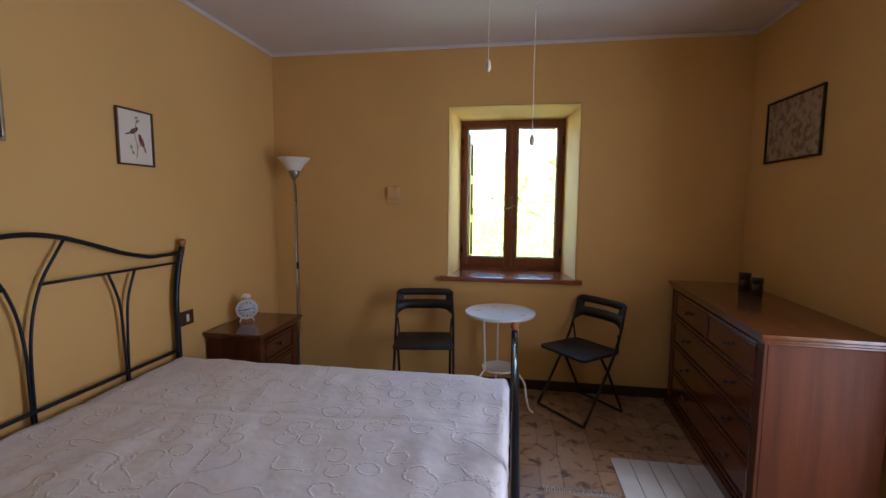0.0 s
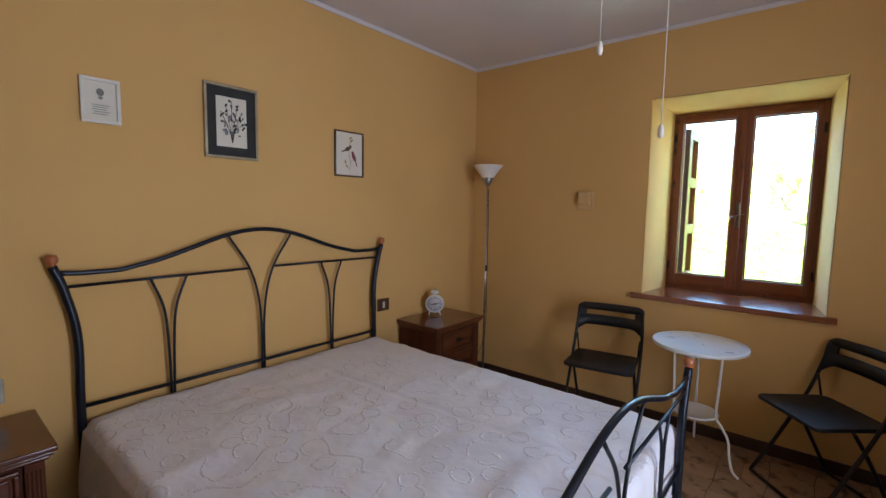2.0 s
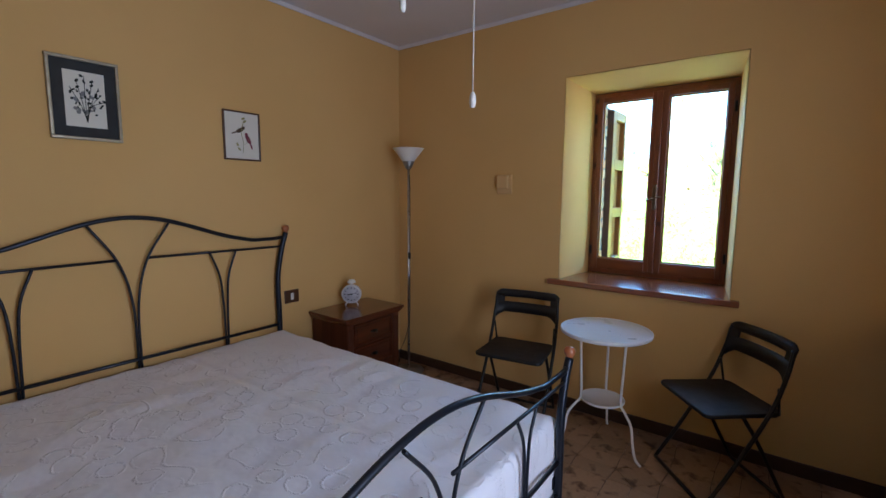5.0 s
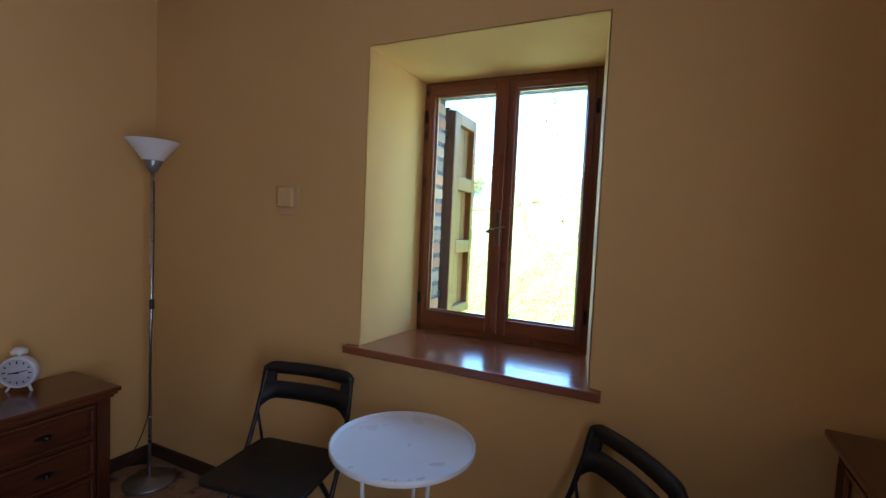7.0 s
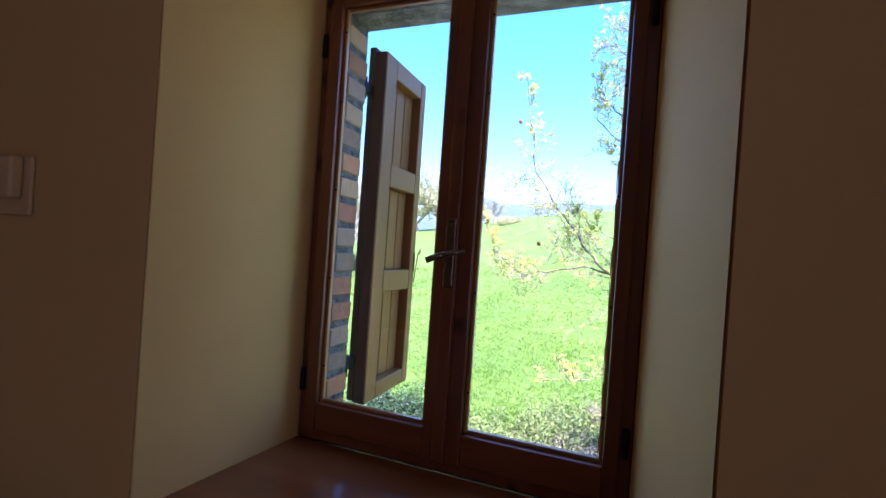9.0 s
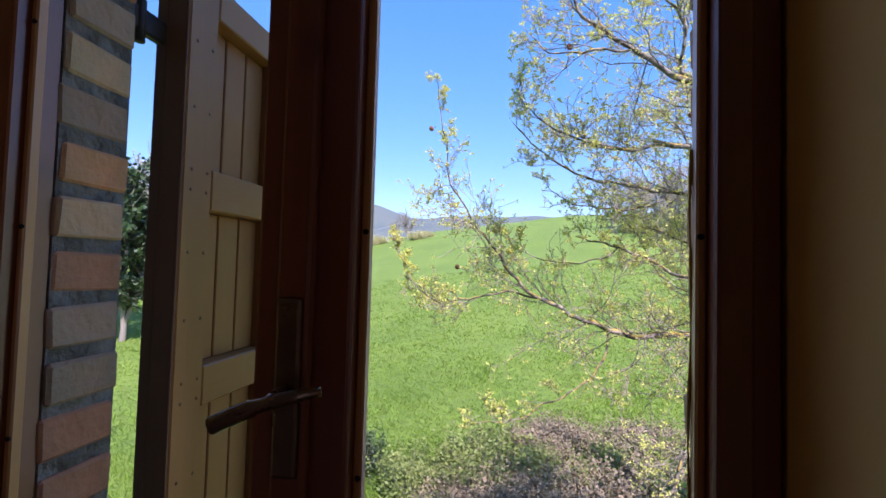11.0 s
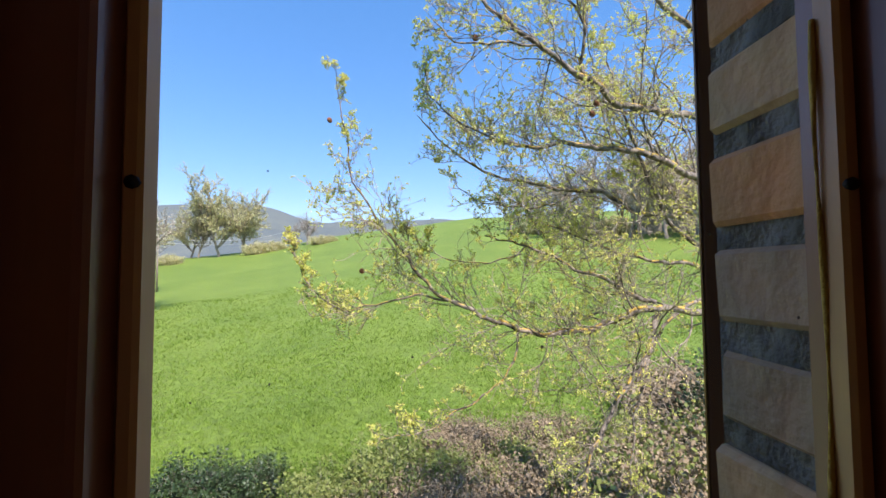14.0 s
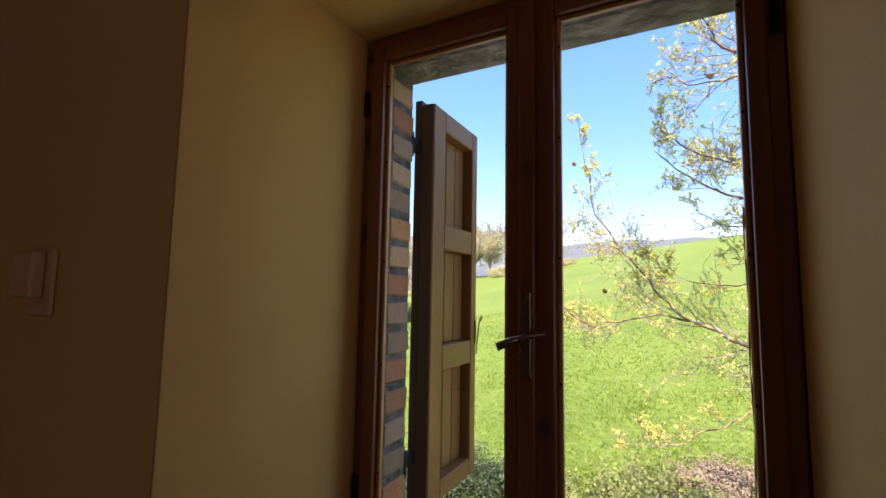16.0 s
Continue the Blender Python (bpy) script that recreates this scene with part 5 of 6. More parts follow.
def raw(name, vs, fs, material, parent=None, label="", smooth=True, kind=""):
    me = bpy.data.meshes.new(name)
    me.from_pydata(vs, [], fs)
    me.materials.append(material)
    if smooth:
        me.polygons.foreach_set("use_smooth", [True] * len(fs))
    ob = new(name, me)
    if parent is not None:
        ob.parent = parent
    if label:
        ob["label"] = label
    if kind:
        ob["kind"] = kind
    return ob


def wander(p, d, length, steps, bend, rnd, lift=0.0):
    """A crooked line from p along d."""
    out = [Vector(p)]
    d = Vector(d).normalized()
    for _ in range(steps):
        d = (d + Vector((rnd.gauss(0, bend), rnd.gauss(0, bend), rnd.gauss(lift, bend)))).normalized()
        out.append(out[-1] + d * (length / steps))
    return out


# the big oak beside the window: limbs reach out across the view
OAK_LIMBS = [
    ([(1.13, 7.71, 2.38), (0.75, 7.6, 2.5), (0.45, 7.5, 2.65), (0.36, 7.47, 2.78)], 0.012, 0.003),
    ([(1.12, 7.31, 2.95), (0.8, 7.25, 2.9), (0.55, 7.2, 2.95), (0.42, 7.2, 3.04)], 0.012, 0.003),
    ([(1.58, 8.11, 2.16), (1.3, 8.0, 2.0), (0.95, 7.95, 2.0), (0.6, 7.9, 2.12)], 0.012, 0.003),
    ([(1.22, 8.11, 1.7), (0.9, 8.0, 1.55), (0.55, 8.0, 1.6), (0.3, 7.95, 1.75)], 0.010, 0.003),
    ([(4.1, 8.6, 2.3), (2.88, 8.21, 2.72), (2.24, 7.91, 2.74), (1.79, 7.61, 2.68), (1.46, 7.36, 2.76), (1.12, 7.31, 2.95), (0.84, 7.21, 3.07), (0.70, 7.2, 3.3)], 0.047, 0.010),
    ([(4.1, 8.7, 1.9), (2.93, 8.31, 2.2), (2.29, 8.01, 2.37), (1.85, 7.91, 2.44), (1.45, 7.81, 2.43), (1.13, 7.71, 2.38), (0.85, 7.65, 2.45)], 0.05, 0.008),
    ([(4.2, 8.8, 1.6), (3.05, 8.51, 1.99), (2.28, 8.31, 1.98), (1.89, 8.21, 2.15), (1.58, 8.11, 2.16), (1.12, 8.01, 2.21), (0.75, 7.91, 2.35), (0.38, 7.81, 2.62)], 0.042, 0.006),
    ([(4.2, 8.9, 0.9), (3.01, 8.51, 1.08), (2.33, 8.31, 1.17), (2.1, 8.31, 1.1), (1.74, 8.31, 0.98), (1.44, 8.26, 0.97), (1.19, 8.21, 1.02), (0.8, 8.11, 1.19), (0.51, 8.06, 1.33), (0.22, 8.01, 1.65), (-0.02, 8.01, 1.95), (-0.18, 7.96, 2.34), (-0.29, 7.91, 3.01)], 0.05, 0.004),
    ([(0.64, 8.11, 1.27), (0.34, 8.06, 1.33), (0.05, 8.01, 1.26), (-0.2, 7.96, 1.2), (-0.43, 7.91, 1.38), (-0.59, 7.91, 1.67)], 0.014, 0.004),
    ([(1.19, 8.21, 1.0), (1.16, 8.21, 0.81), (1.01, 8.16, 0.61), (0.68, 8.11, 0.42), (0.39, 8.11, 0.25), (0.1, 8.01, 0.23)], 0.016, 0.004),
    ([(2.4, 8.31, 1.13), (2.23, 8.21, 0.86), (2.03, 8.11, 0.6), (1.8, 8.01, 0.32), (1.61, 7.91, 0.05), (1.5, 7.9, -0.2)], 0.040, 0.012),
    ([(2.96, 8.51, 1.69), (2.6, 8.41, 1.85), (2.24, 8.21, 2.38), (2.01, 8.01, 2.66), (1.8, 7.9, 3.1)], 0.032, 0.008),
    ([(2.42, 8.41, 1.21), (2.06, 8.31, 1.35), (1.64, 8.21, 1.52), (1.22, 8.11, 1.7), (0.84, 8.01, 1.78)], 0.030, 0.006),
    ([(1.79, 7.61, 2.68), (1.5, 7.51, 2.87), (1.45, 7.41, 3.07), (1.37, 7.41, 3.3), (1.2, 7.4, 3.6)], 0.022, 0.006),
    ([(4.1, 8.6, 2.8), (3.2, 8.3, 3.3), (2.5, 8.0, 3.5), (1.9, 7.8, 3.8), (1.3, 7.6, 4.2)], 0.05, 0.01),
    ([(3.3, 8.6, 1.5), (2.75, 8.5, 1.55), (2.3, 8.45, 1.62), (1.9, 8.5, 1.75), (1.5, 8.5, 1.9)], 0.03, 0.006),
    ([(3.2, 8.7, 1.3), (2.7, 8.6, 1.1), (2.4, 8.5, 0.7), (2.2, 8.4, 0.2), (2.1, 8.3, -0.3)], 0.028, 0.008),
]
oak = thing("oak_tree", "lichened oak just coming into yellow-green leaf beside the house", "tree", pose(4.3, 8.9, -3.0))
OAK = Vector((4.3, 8.9, -3.0))
rnd = random.Random(11)
tv, tf = [], []
limb_mesh(tv, tf, [p - OAK for p in smooth_line([(4.3, 8.9, -3.2), (4.25, 8.88, -1.5), (4.2, 8.8, 0.5), (4.15, 8.7, 2.0), (4.1, 8.6, 3.4), (4.0, 8.5, 5.0), (3.8, 8.4, 6.6)], 5)], 0.32, 0.06, 12)
raw("trunk", tv, tf, M["bark"], oak)
wv, wf, sv, sf, lv, lf, yv, yf = [], [], [], [], [], [], [], []


def buds(q, count, size):
    """A tuft of opening leaves."""
    for _ in range(count):
        leaf_quad(lv, lf, q - OAK + Vector((rnd.gauss(0, 0.006), rnd.gauss(0, 0.006), rnd.gauss(0, 0.006))), size * rnd.uniform(0.7, 1.4), rnd)


def twig(p, d, length, r, level):
    """A slender shoot with side shoots; tufts sit on its tip and on some of its nodes."""
    steps = (9, 6, 3)[level - 1]
    if p.x > 0.25 and p.z > 1.9 and p.x + d.x * length < 0.3:
        if rnd.random() < 0.55:
            return
        length *= 0.6
    line = wander(p, d, length, steps, (0.17, 0.24, 0.28)[level - 1], rnd, 0.03)
    tgt_v, tgt_f = (wv, wf) if level == 1 else (sv, sf)
    limb_mesh(tgt_v, tgt_f, [q - OAK for q in line], r, max(0.0017, r * 0.4), 5 if level == 1 else 3)
    if level < 3:
        for i in range(2, len(line)):
            if rnd.random() < (0.9 if level == 1 else 0.75):
                t = (line[i] - line[i - 1]).normalized()
                d2 = (t * 0.9 + Vector((rnd.gauss(0, 0.5), rnd.gauss(0, 0.5), rnd.gauss(0.1, 0.5)))).normalized()
                twig(line[i], d2, length * rnd.uniform(0.28, 0.55), max(0.0024, r * 0.5), level + 1)
    if level >= 2:
        if rnd.random() < 0.55:
            buds(line[-1], rnd.randint(5, 7), 0.019)
        for q in line[1:-1]:
            if rnd.random() < 0.06:
                buds(q, rnd.randint(3, 5), 0.016)
    else:
        buds(line[-1], 6, 0.02)


# lesser boughs behind and between the main limbs
for k in range(11):
    p = Vector((rnd.uniform(2.3, 3.3), rnd.uniform(8.3, 9.6), rnd.uniform(0.6, 3.1)))
    OAK_LIMBS.append(([tuple(q) for q in wander(p, Vector((-1, rnd.gauss(-0.1, 0.3), rnd.gauss(0.15, 0.35))), rnd.uniform(1.0, 1.9), 5, 0.2, rnd, 0.03)], rnd.uniform(0.010, 0.019), 0.004))
for line, r0, r1 in OAK_LIMBS:
    pts = smooth_line(line, 6)
    pts = [p + noise.noise_vector(p * 3.1) * 0.04 + noise.noise_vector(p * 8.0) * 0.028 for p in pts]
    r0, r1 = r0 * 0.72, r1 * 0.8
    limb_mesh(wv, wf, [p - OAK for p in pts], r0, r1, 9)
    n = len(pts)
    for i in range(3, n):
        f = i / n
        t = (pts[i] - pts[i - 1]).normalized()
        if pts[i].x > 3.1:
            continue
        if rnd.random() < (0.95 if pts[i].x < 0.3 else 0.78 if r0 > 0.013 else 0.42):
            d = (t * 0.6 + Vector((rnd.gauss(-0.15, 0.5), rnd.gauss(0, 0.45), rnd.gauss(0.18, 0.6)))).normalized()
            twig(pts[i], d, rnd.uniform(0.35, 0.85) * (1.1 - 0.4 * f) * min(1, max(0.3, (r0 + (r1 - r0) * f) / 0.014)), min(0.009, max(0.0028, (r0 + (r1 - r0) * f) * 0.3)), 1)
        if rnd.random() < 0.8 * (1 - 0.3 * f):
            up = Vector((rnd.gauss(0, 0.3), -0.5 + rnd.gauss(0, 0.3), 0.7)).normalized()
            q0 = pts[i] + up * (r0 + (r1 - r0) * f) * 0.55
            limb_mesh(yv, yf, [q0 - OAK - t * 0.035, q0 - OAK + t * 0.002, q0 - OAK + t * rnd.uniform(0.02, 0.05)], (r0 + (r1 - r0) * f) * 0.62, (r0 + (r1 - r0) * f) * 0.5, 6)
raw("limbs", wv, wf, M["bark"], oak)
raw("twigs", sv, sf, M["twig"], oak, kind="stuff")
raw("young_leaves", lv, lf, M["leaf"], oak, "small yellow-green opening leaves", False, "stuff")
raw("lichen_patches", yv, yf, M["lichen"], oak, "orange-yellow lichen on the bark", kind="stuff")
for p in ((-0.095, 8.05, 1.505), (1.55, 7.45, 2.62), (1.52, 7.45, 2.55), (-0.33, 7.95, 2.66), (0.72, 7.3, 2.98)):
    gb = bmesh.new()
    bmesh.ops.create_icosphere(gb, subdivisions=2, radius=0.021)
    for v in gb.verts:
        v.co += v.co * 0.35 * noise.noise(v.co * 60)
    part("oak_gall", gb, M["gall"], oak, "dry brown oak gall", Matrix.Translation(Vector(p) - OAK))


def far_tree(name, label, seed, height, spread, leaf_mat, leaves, leaf_size, bark="far_bark"):
    """A tree: trunk, forked limbs, twigs and loose leaf clumps; its foot on the origin."""
    q = random.Random(seed)
    tr = thing(name, label, "tree", pose(0, 0, -50))
    a, b, c, d, e, f = [], [], [], [], [], []
    stem = wander((0, 0, -0.3), (0, 0, 1), height * 0.45, 6, 0.08, q)
    limb_mesh(a, b, stem, height * 0.020, height * 0.013, 8)
    raw("trunk", a, b, M[bark], tr)

    def grow(p, dr, ln, r, lv_):
        line = wander(p, dr, ln, 5, 0.16, q, 0.06)
        limb_mesh(c, d, line, r, r * 0.45, 4 if lv_ < 2 else 3)
        if lv_ < 3:
            for i in range(1, 6):
                for _ in range(2 if lv_ else 1):
                    t = (line[i] - line[i - 1]).normalized()
                    grow(line[i], t * 0.8 + Vector((q.gauss(0, 0.55), q.gauss(0, 0.55), q.gauss(0.12, 0.4))), ln * q.uniform(0.35, 0.6), r * 0.5, lv_ + 1)
        else:
            for z in line[1:]:
                for _ in range(leaves):
                    leaf_quad(e, f, z + Vector((q.gauss(0, 0.12), q.gauss(0, 0.12), q.gauss(0, 0.12))) * height * 0.05, leaf_size * q.uniform(0.6, 1.3), q)
    for i in range(6):
        z = stem[2 + i % 5]
        an = i * 2.4 + q.random()
        grow(z, Vector((math.cos(an) * spread, math.sin(an) * spread, 1.0)), height * q.uniform(0.38, 0.55), height * 0.012, 1)
    grow(stem[-1], Vector((0, 0, 1)), height * 0.5, height * 0.012, 1)
    raw("limbs", c, d, M[bark], tr)
    if f:
        raw("crown", e, f, leaf_mat, tr, smooth=False)
    return tr


def stand(tr, places, group):
    """Sets a tree on the ground and copies it: (azimuth, distance, turn, scale)."""
    for k, (az, r, turn, sc) in enumerate(places):
        x, y = 0.4 + r * math.sin(radians(az)), 4.6 + r * math.cos(radians(az))
        m = pose(x, y, ground_z(x, y) - 0.05, 0, 0, turn)
        if k == 0:
            tr.matrix_basis = m
            t = tr
        else:
            t = copy_thing(tr, m)
        t.scale = (sc, sc, sc)
        t["group"] = group


far_bare = far_tree("bare_tree", "bare grey-brown tree on the field's edge", 3, 9.0, 0.55, None, 0, 0.0)
stand(far_bare, ((-26.3, 88, 0, 0.95), (-14.5, 84, 70, 0.6), (-15.8, 90, 200, 0.42), (13, 74, 30, 0.85), (17, 66, 140, 0.9), (21, 70, 10, 1.0), (24, 60, 250, 0.95), (28, 62, 60, 1.0), (31, 56, 300, 1.0), (34.5, 58, 120, 1.1), (38, 54, 20, 1.0)), "bare trees on the meadow's edge")
far_leafy = far_tree("spring_tree", "broad tree in pale new leaf on the field's edge", 5, 9.0, 1.15, M["far_leaf"], 3, 0.20)
stand(far_leafy, ((-24.2, 86, 0, 1.4), (-21.8, 88, 120, 1.1), (-27.0, 90, 210, 1.05), (-31.5, 84, 40, 0.9), (26, 72, 90, 0.8), (33, 66, 200, 0.9)), "trees in new leaf")
budding = far_tree("budding_tree", "pale grey tree just budding at the meadow edge", 8, 8.5, 0.75, M["blossom"], 3, 0.11)
stand(budding, ((-37.6, 34, 0, 1.05), (-42.5, 37, 130, 1.1), (-34, 60, 60, 0.7), (11, 66, 10, 0.7), (14.5, 60, 50, 0.85), (18, 57, 200, 0.95), (21.5, 54, 90, 1.05), (25, 52, 300, 1.1), (29, 50, 20, 1.15), (32, 52, 160, 1.2), (35.5, 50, 240, 1.2), (39, 48, 80, 1.2)), "budding trees")


def bush(name, label, seed, size, height, leaf_mat, count, leaf_size, twigs):
    """A bush: many arching stems and small leaves."""
    q = random.Random(seed)
    bu = thing(name, label, "bush", pose(0, 0, -50))
    a, b, e, f = [], [], [], []
    for i in range(twigs):
        an, rr = q.uniform(0, 6.283), size * math.sqrt(q.random()) * 0.7
        p = Vector((rr * math.cos(an), rr * math.sin(an), -0.1))
        line = wander(p, Vector((math.cos(an) * 0.5, math.sin(an) * 0.5, 1)), height * q.uniform(0.5, 1.1), 6, 0.28, q)
        limb_mesh(a, b, line, 0.012, 0.004, 3)
        for z in line[1:]:
            for _ in range(count):
                leaf_quad(e, f, z + Vector((q.gauss(0, 0.12), q.gauss(0, 0.12), q.gauss(0, 0.10))) * size * 0.8, leaf_size * q.uniform(0.6, 1.4), q)
    raw("stems", a, b, M["far_bark"], bu)
    if f:
        raw("leaves", e, f, leaf_mat, bu, smooth=False)
    return bu


hedge = bush("hedge_bush", "tangled green hedge bush under the window", 21, 1.1, 1.1, M["bush_leaf"], 9, 0.085, 150)
stand(hedge, ((-3, 8.3, 0, 0.8), (7, 8.0, 50, 0.6), (14, 8.6, 110, 0.65), (22, 7.5, 70, 0.8), (30, 6.8, 160, 1.2), (27, 8.8, 260, 1.1), (-12, 7.9, 140, 0.7)), "hedge bushes")
bram = bush("bramble", "dry brown bramble thicket with few leaves", 33, 1.2, 0.8, M["brush"], 9, 0.052, 320)
stand(bram, ((2, 7.2, 0, 0.9), (11, 7.3, 60, 1.0), (18, 7.7, 100, 1.05), (-6, 6.9, 30, 0.8), (25, 6.6, 150, 1.1), (5, 9.3, 210, 0.8), (16, 9.6, 250, 0.8), (33, 6.2, 20, 1.3), (36, 7.2, 80, 1.6), (29, 8.2, 140, 1.3), (31, 12, 200, 1.5), (36, 11, 300, 1.7), (40, 9, 30, 1.6)), "brambles")
dark = bush("evergreen_bush", "dark evergreen shrub beside the meadow; three low ones stand in for shadow on grass", 41, 1.0, 1.5, M["dark_leaf"], 12, 0.085, 150)
# the three at azimuth -21 to -33 stand in for a shadow on the grass
stand(dark, ((-34.2, 37, 0, 1.35), (-21, 8.8, 60, 0.55), (-27, 9.2, 120, 0.6), (-33, 8.6, 200, 0.65), (35, 10.5, 30, 0.9), (40, 11, 150, 1.3)), "evergreen shrubs")
evergreen = far_tree("evergreen_tree", "dark green leafy tree at the meadow's side", 14, 7.0, 0.6, M["dark_leaf"], 5, 0.22)
stand(evergreen, ((-45.5, 24, 0, 1.0), (-49, 28, 100, 1.1)), "evergreen trees")
low = bush("field_edge_bush", "low pale green bush along the far field edge", 52, 1.6, 1.6, M["far_leaf"], 8, 0.20, 110)
stand(low, ((-29, 80, 0, 1.0), (-20.5, 82, 40, 1.1), (-19.3, 83, 90, 1.2), (-18, 84, 140, 1.0), (-13, 80, 10, 1.0), (-12, 81, 50, 0.8), (-33, 72, 80, 1.2), (-35.5, 50, 0, 0.9), (14, 62, 30, 1.4), (19, 60, 70, 1.3), (23, 57, 0, 1.4)), "bushes along the field edge")


def grass_tufts():
    q = random.Random(77)
    vs, fs = [], []
    for _ in range(70000):
        r = 7.5 + 30 * q.random() ** 1.7
        az = q.uniform(-50, 42)
        x, y = 0.4 + r * math.sin(radians(az)), 4.6 + r * math.cos(radians(az))
        z = ground_z(x, y) - 0.02
        hgt = q.uniform(0.05, 0.13) * (1 + 0.6 * noise.noise(Vector((x * 0.5, y * 0.5, 2))))
        for _ in range(3):
            a = q.uniform(0, 6.283)
            dx, dy = math.cos(a) * 0.008 * (1 + r / 22), math.sin(a) * 0.008 * (1 + r / 22)
            lx, ly = q.gauss(0, 0.06), q.gauss(0, 0.06)
            ox, oy = q.gauss(0, 0.05), q.gauss(0, 0.05)
            k = len(vs)
            vs.extend(((x + ox - dx, y + oy - dy, z), (x + ox + dx, y + oy + dy, z), (x + ox + lx, y + oy + ly, z + hgt)))
            fs.append((k, k + 1, k + 2))
    ob = raw("grass", vs, fs, M["blade"], smooth=False)
    return tagged(ob, "thick fresh green meadow grass", "grass", kind="stuff")


grass_tufts()

# ---- stone shed, pole and wires ----
sx, sy = 0.4 + 41 * math.sin(radians(-36.8)), 4.6 + 41 * math.cos(radians(-36.8))
shed = thing("stone_shed", "low grey stone shed with a dark sheet roof", "shed", pose(sx, sy, ground_z(sx, sy) - 0.2, 0, 0, 32))
part("shed_wall", holed(bmesh.new(), "x", -0.2, 0.2, -2.2, 2.2, 0.0, 1.5, 0.0, 2.0, 1.7), M["stone"], shed)
part("shed_wall", B(-2.2, -1.9, 0.201, 3.0, 0, 2.0), M["stone"], shed)
part("shed_wall", B(1.9, 2.2, 0.201, 3.0, 0, 2.0), M["stone"], shed)
part("shed_door", B(0.01, 1.49, -0.05, 0.0, 0, 1.65), M["rust"], shed, "rusty sheet door")
part("shed_roof", B(-2.4, 2.4, -0.4, 3.2, 2.001, 2.12, 0.02), M["tarp"], shed, "dark grey sheet roof")
px, py = 0.4 + 47 * math.sin(radians(-30.2)), 4.6 + 47 * math.cos(radians(-30.2))
pole_t = thing("utility_pole", "thin grey wooden utility pole in the field", "utility pole", pose(px, py, ground_z(px, py) - 0.2))
part("pole_shaft", T([(0, 0, 0), (0, 0, 5.0)], [0.09, 0.07], 8), M["far_bark"], pole_t)
for k, (za, zb) in enumerate(((4.9, 8.6), (4.6, 7.6))):
    a, b = Vector((px, py, ground_z(px, py) - 0.2 + za)), Vector((0.4 + 88 * math.sin(radians(-15)), 4.6 + 88 * math.cos(radians(-15)), 1.5 + zb))
    line = [a.lerp(b, t / 14) - Vector((0, 0, 1.1 * 4 * (t / 14) * (1 - t / 14))) for t in range(15)]
    tagged(part("power_line", T(line, 0.014, 4), M["white_plastic"]), "thin pale overhead wire", "wire")
    c = Vector((0.4 + 40 * math.sin(radians(-62)), 4.6 + 40 * math.cos(radians(-62)), 3.2 + za * 0.2))
    line = [a.lerp(c, t / 14) - Vector((0, 0, 0.8 * 4 * (t / 14) * (1 - t / 14))) for t in range(15)]
    tagged(part("power_line", T(line, 0.012, 4), M["white_plastic"]), "thin pale overhead wire", "wire")
rx, ry = 0.4 + 56 * math.sin(radians(29)), 4.6 + 56 * math.cos(radians(29))
ruin = thing("stone_house", "weathered grey stone house behind the trees", "house", pose(rx, ry, ground_z(rx, ry) - 0.4, 0, 0, -25))
part("house_wall", holed(bmesh.new(), "x", -0.3, 0.3, -3.0, 3.0, -0.5, 0.5, 0.0, 4.6, 2.1), M["stone"], ruin)
part("house_wall", B(-3.0, -2.6, 0.301, 5.0, 0, 4.6), M["stone"], ruin)
part("house_wall", B(2.6, 3.0, 0.301, 5.0, 0, 4.6), M["stone"], ruin)
rf = bmesh.new()
slab(rf, [(-3.2, 0.0), (3.2, 0.0), (0.0, 1.3)], 0.0, 5.6, 0, 1, pose(0, -0.4, 4.61) @ Matrix(((1, 0, 0, 0), (0, 0, 1, 0), (0, 1, 0, 0), (0, 0, 0, 1))))
part("house_roof", rf, M["tarp"], ruin)

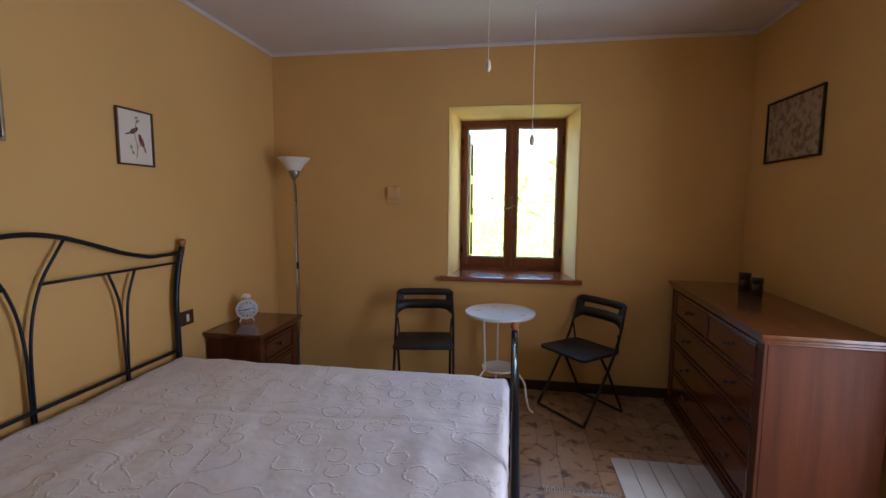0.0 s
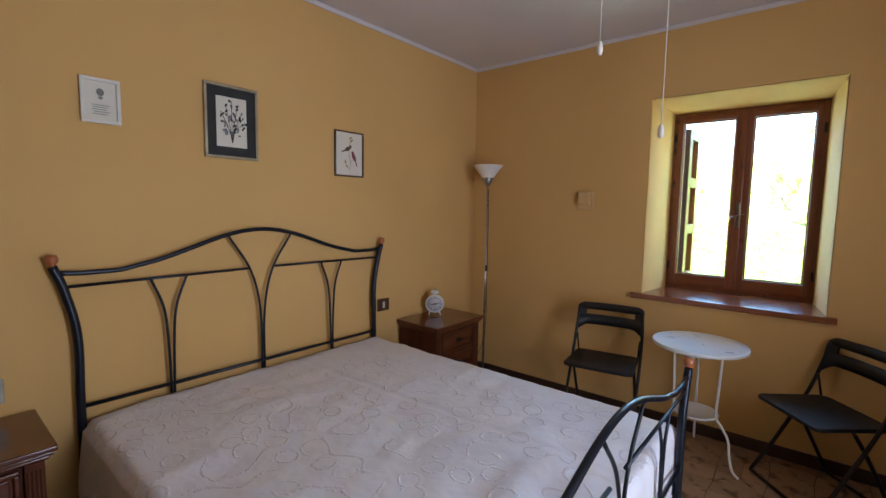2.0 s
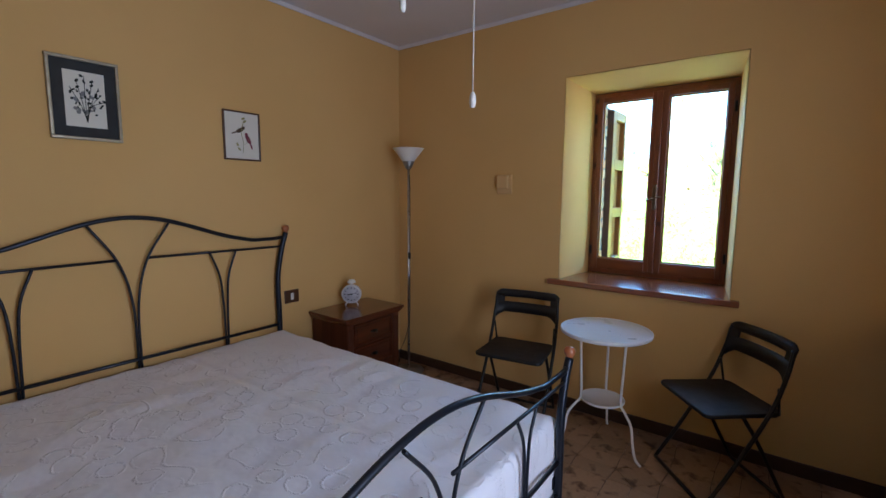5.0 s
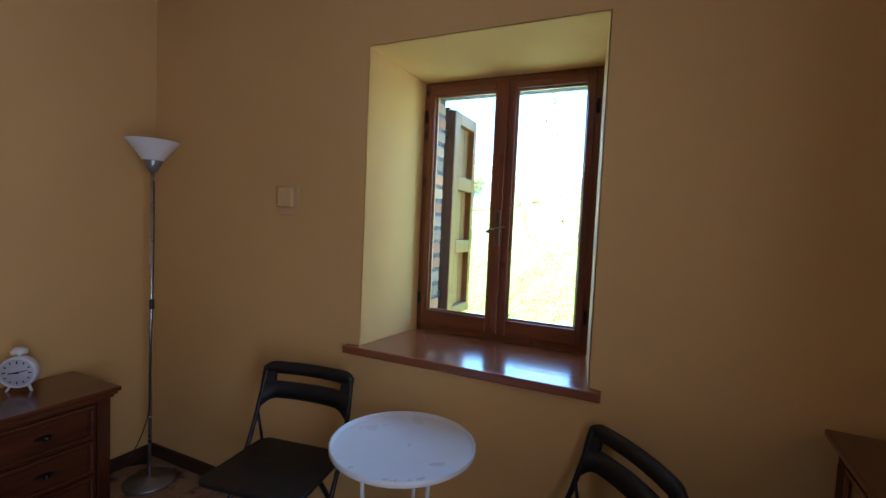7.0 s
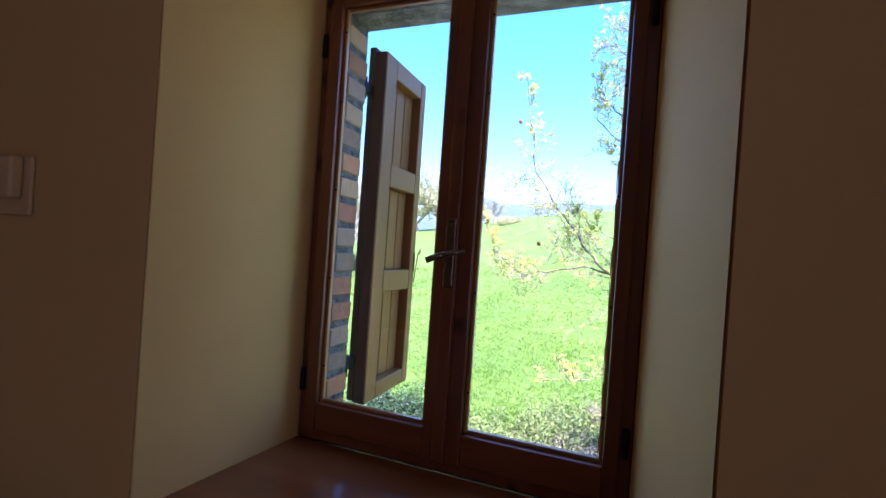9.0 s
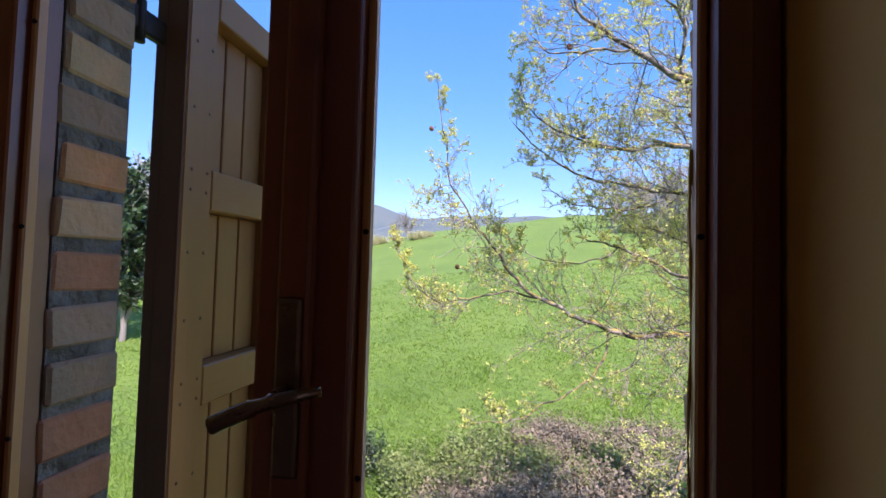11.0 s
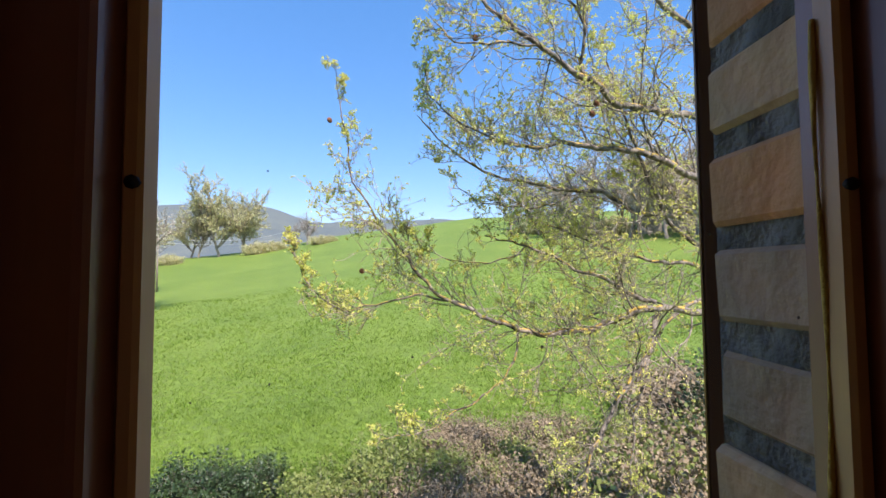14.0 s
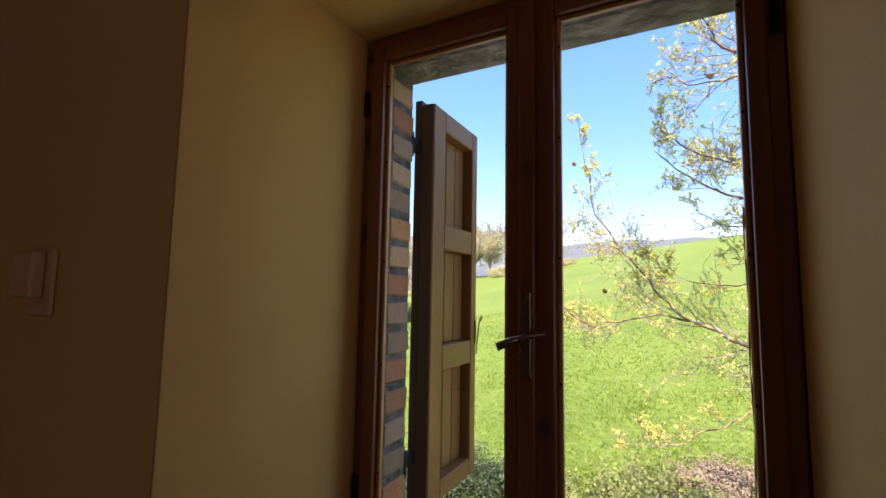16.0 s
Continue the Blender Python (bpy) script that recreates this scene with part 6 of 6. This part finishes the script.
# ---- bricks of the window opening ----
bricks = []
BRICK_H, COURSE = 0.055, 0.0742
for k in range(3):
    bb = bmesh.new()
    box(bb, -0.04, 0.04, -0.050, 0.052, 0.0, BRICK_H, 0.004)
    for v in bb.verts:
        v.co += noise.noise_vector(v.co * 40 + Vector((k * 7, 0, 0))) * 0.0035
    me = bpy.data.meshes.new("brick")
    bb.to_mesh(me)
    bb.free()
    me.materials.append(M["brick"])
    bricks.append(me)
rnd = random.Random(4)
for side, x in ((-1, RX0 - 0.040), (1, RX1 + 0.040)):
    z, i = 0.868, 0
    while z + BRICK_H < RZ1 - 0.003:
        ob = new("brick", bricks[i % 3])
        ob.parent = outer
        ob.matrix_basis = pose(x + rnd.uniform(-0.002, 0.002), YO - 0.052 + rnd.uniform(-0.003, 0.003), z, rnd.uniform(-1, 1), rnd.uniform(-1, 1), (180 if i % 2 else 0) + rnd.uniform(-1.5, 1.5))
        z += COURSE + rnd.uniform(-0.0015, 0.0015)
        i += 1

# ---- floor tiles: squares ringed by bevelled pieces ----


def prism(outline, name):
    b = bmesh.new()
    slab(b, outline, -0.0055, 0.0, 0.0012, 1)
    me = bpy.data.meshes.new(name)
    bmesh.ops.recalc_face_normals(b, faces=b.faces)
    b.to_mesh(me)
    b.free()
    me.materials.append(M["tile"])
    return me


Q, S, G = 0.42, 0.095, 0.0018   # module, half of the middle square, half of a joint
H = Q / 2
C = 0.105                       # half side of the octagon's straight edges


def shrink(pts):
    cx, cy = sum(p[0] for p in pts) / len(pts), sum(p[1] for p in pts) / len(pts)
    return [(x + (cx - x) * G / max(0.02, math.hypot(cx - x, cy - y)) * 1.2, y + (cy - y) * G / max(0.02, math.hypot(cx - x, cy - y)) * 1.2) for x, y in pts]


square = shrink([(-S, -S), (S, -S), (S, S), (-S, S)])
flank = shrink([(-S, S), (S, S), (C, H), (-C, H)])
corner = shrink([(S, S), (H, C), (C, H)])
diamond = shrink([(H, C), (H + H - C, H), (H, H + H - C), (C, H)])
kinds = [(prism(square, "tile"), (0,), square), (prism(flank, "tile"), (0, 90, 180, 270), flank), (prism(corner, "tile"), (0, 90, 180, 270), corner), (prism(diamond, "tile"), (0,), diamond)]
rest = bmesh.new()
TX, TY = 0.62, 3.57
for i in range(-6, 4):
    for j in range(-12, 3):
        cx, cy = TX + i * Q, TY + j * Q
        near = 0.1 < cx < 1.6 and cy > 2.8
        for me, turns, outline in kinds:
            for t in turns:
                if near and cx + H < XR and cy + H < YN + 0.2:
                    ob = new("tile", me)
                    ob.parent, ob.matrix_basis = floor, pose(cx, cy, 0, 0, 0, t)
                elif XL - 0.2 < cx < XR + 0.25 and -1.0 < cy < YN + 0.3:
                    slab(rest, outline, -0.0055, 0.0, 0, 1, pose(cx, cy, 0, 0, 0, t))
tl = part("floor_tiles", rest, M["tile"], floor)
tl["kind"] = "stuff"
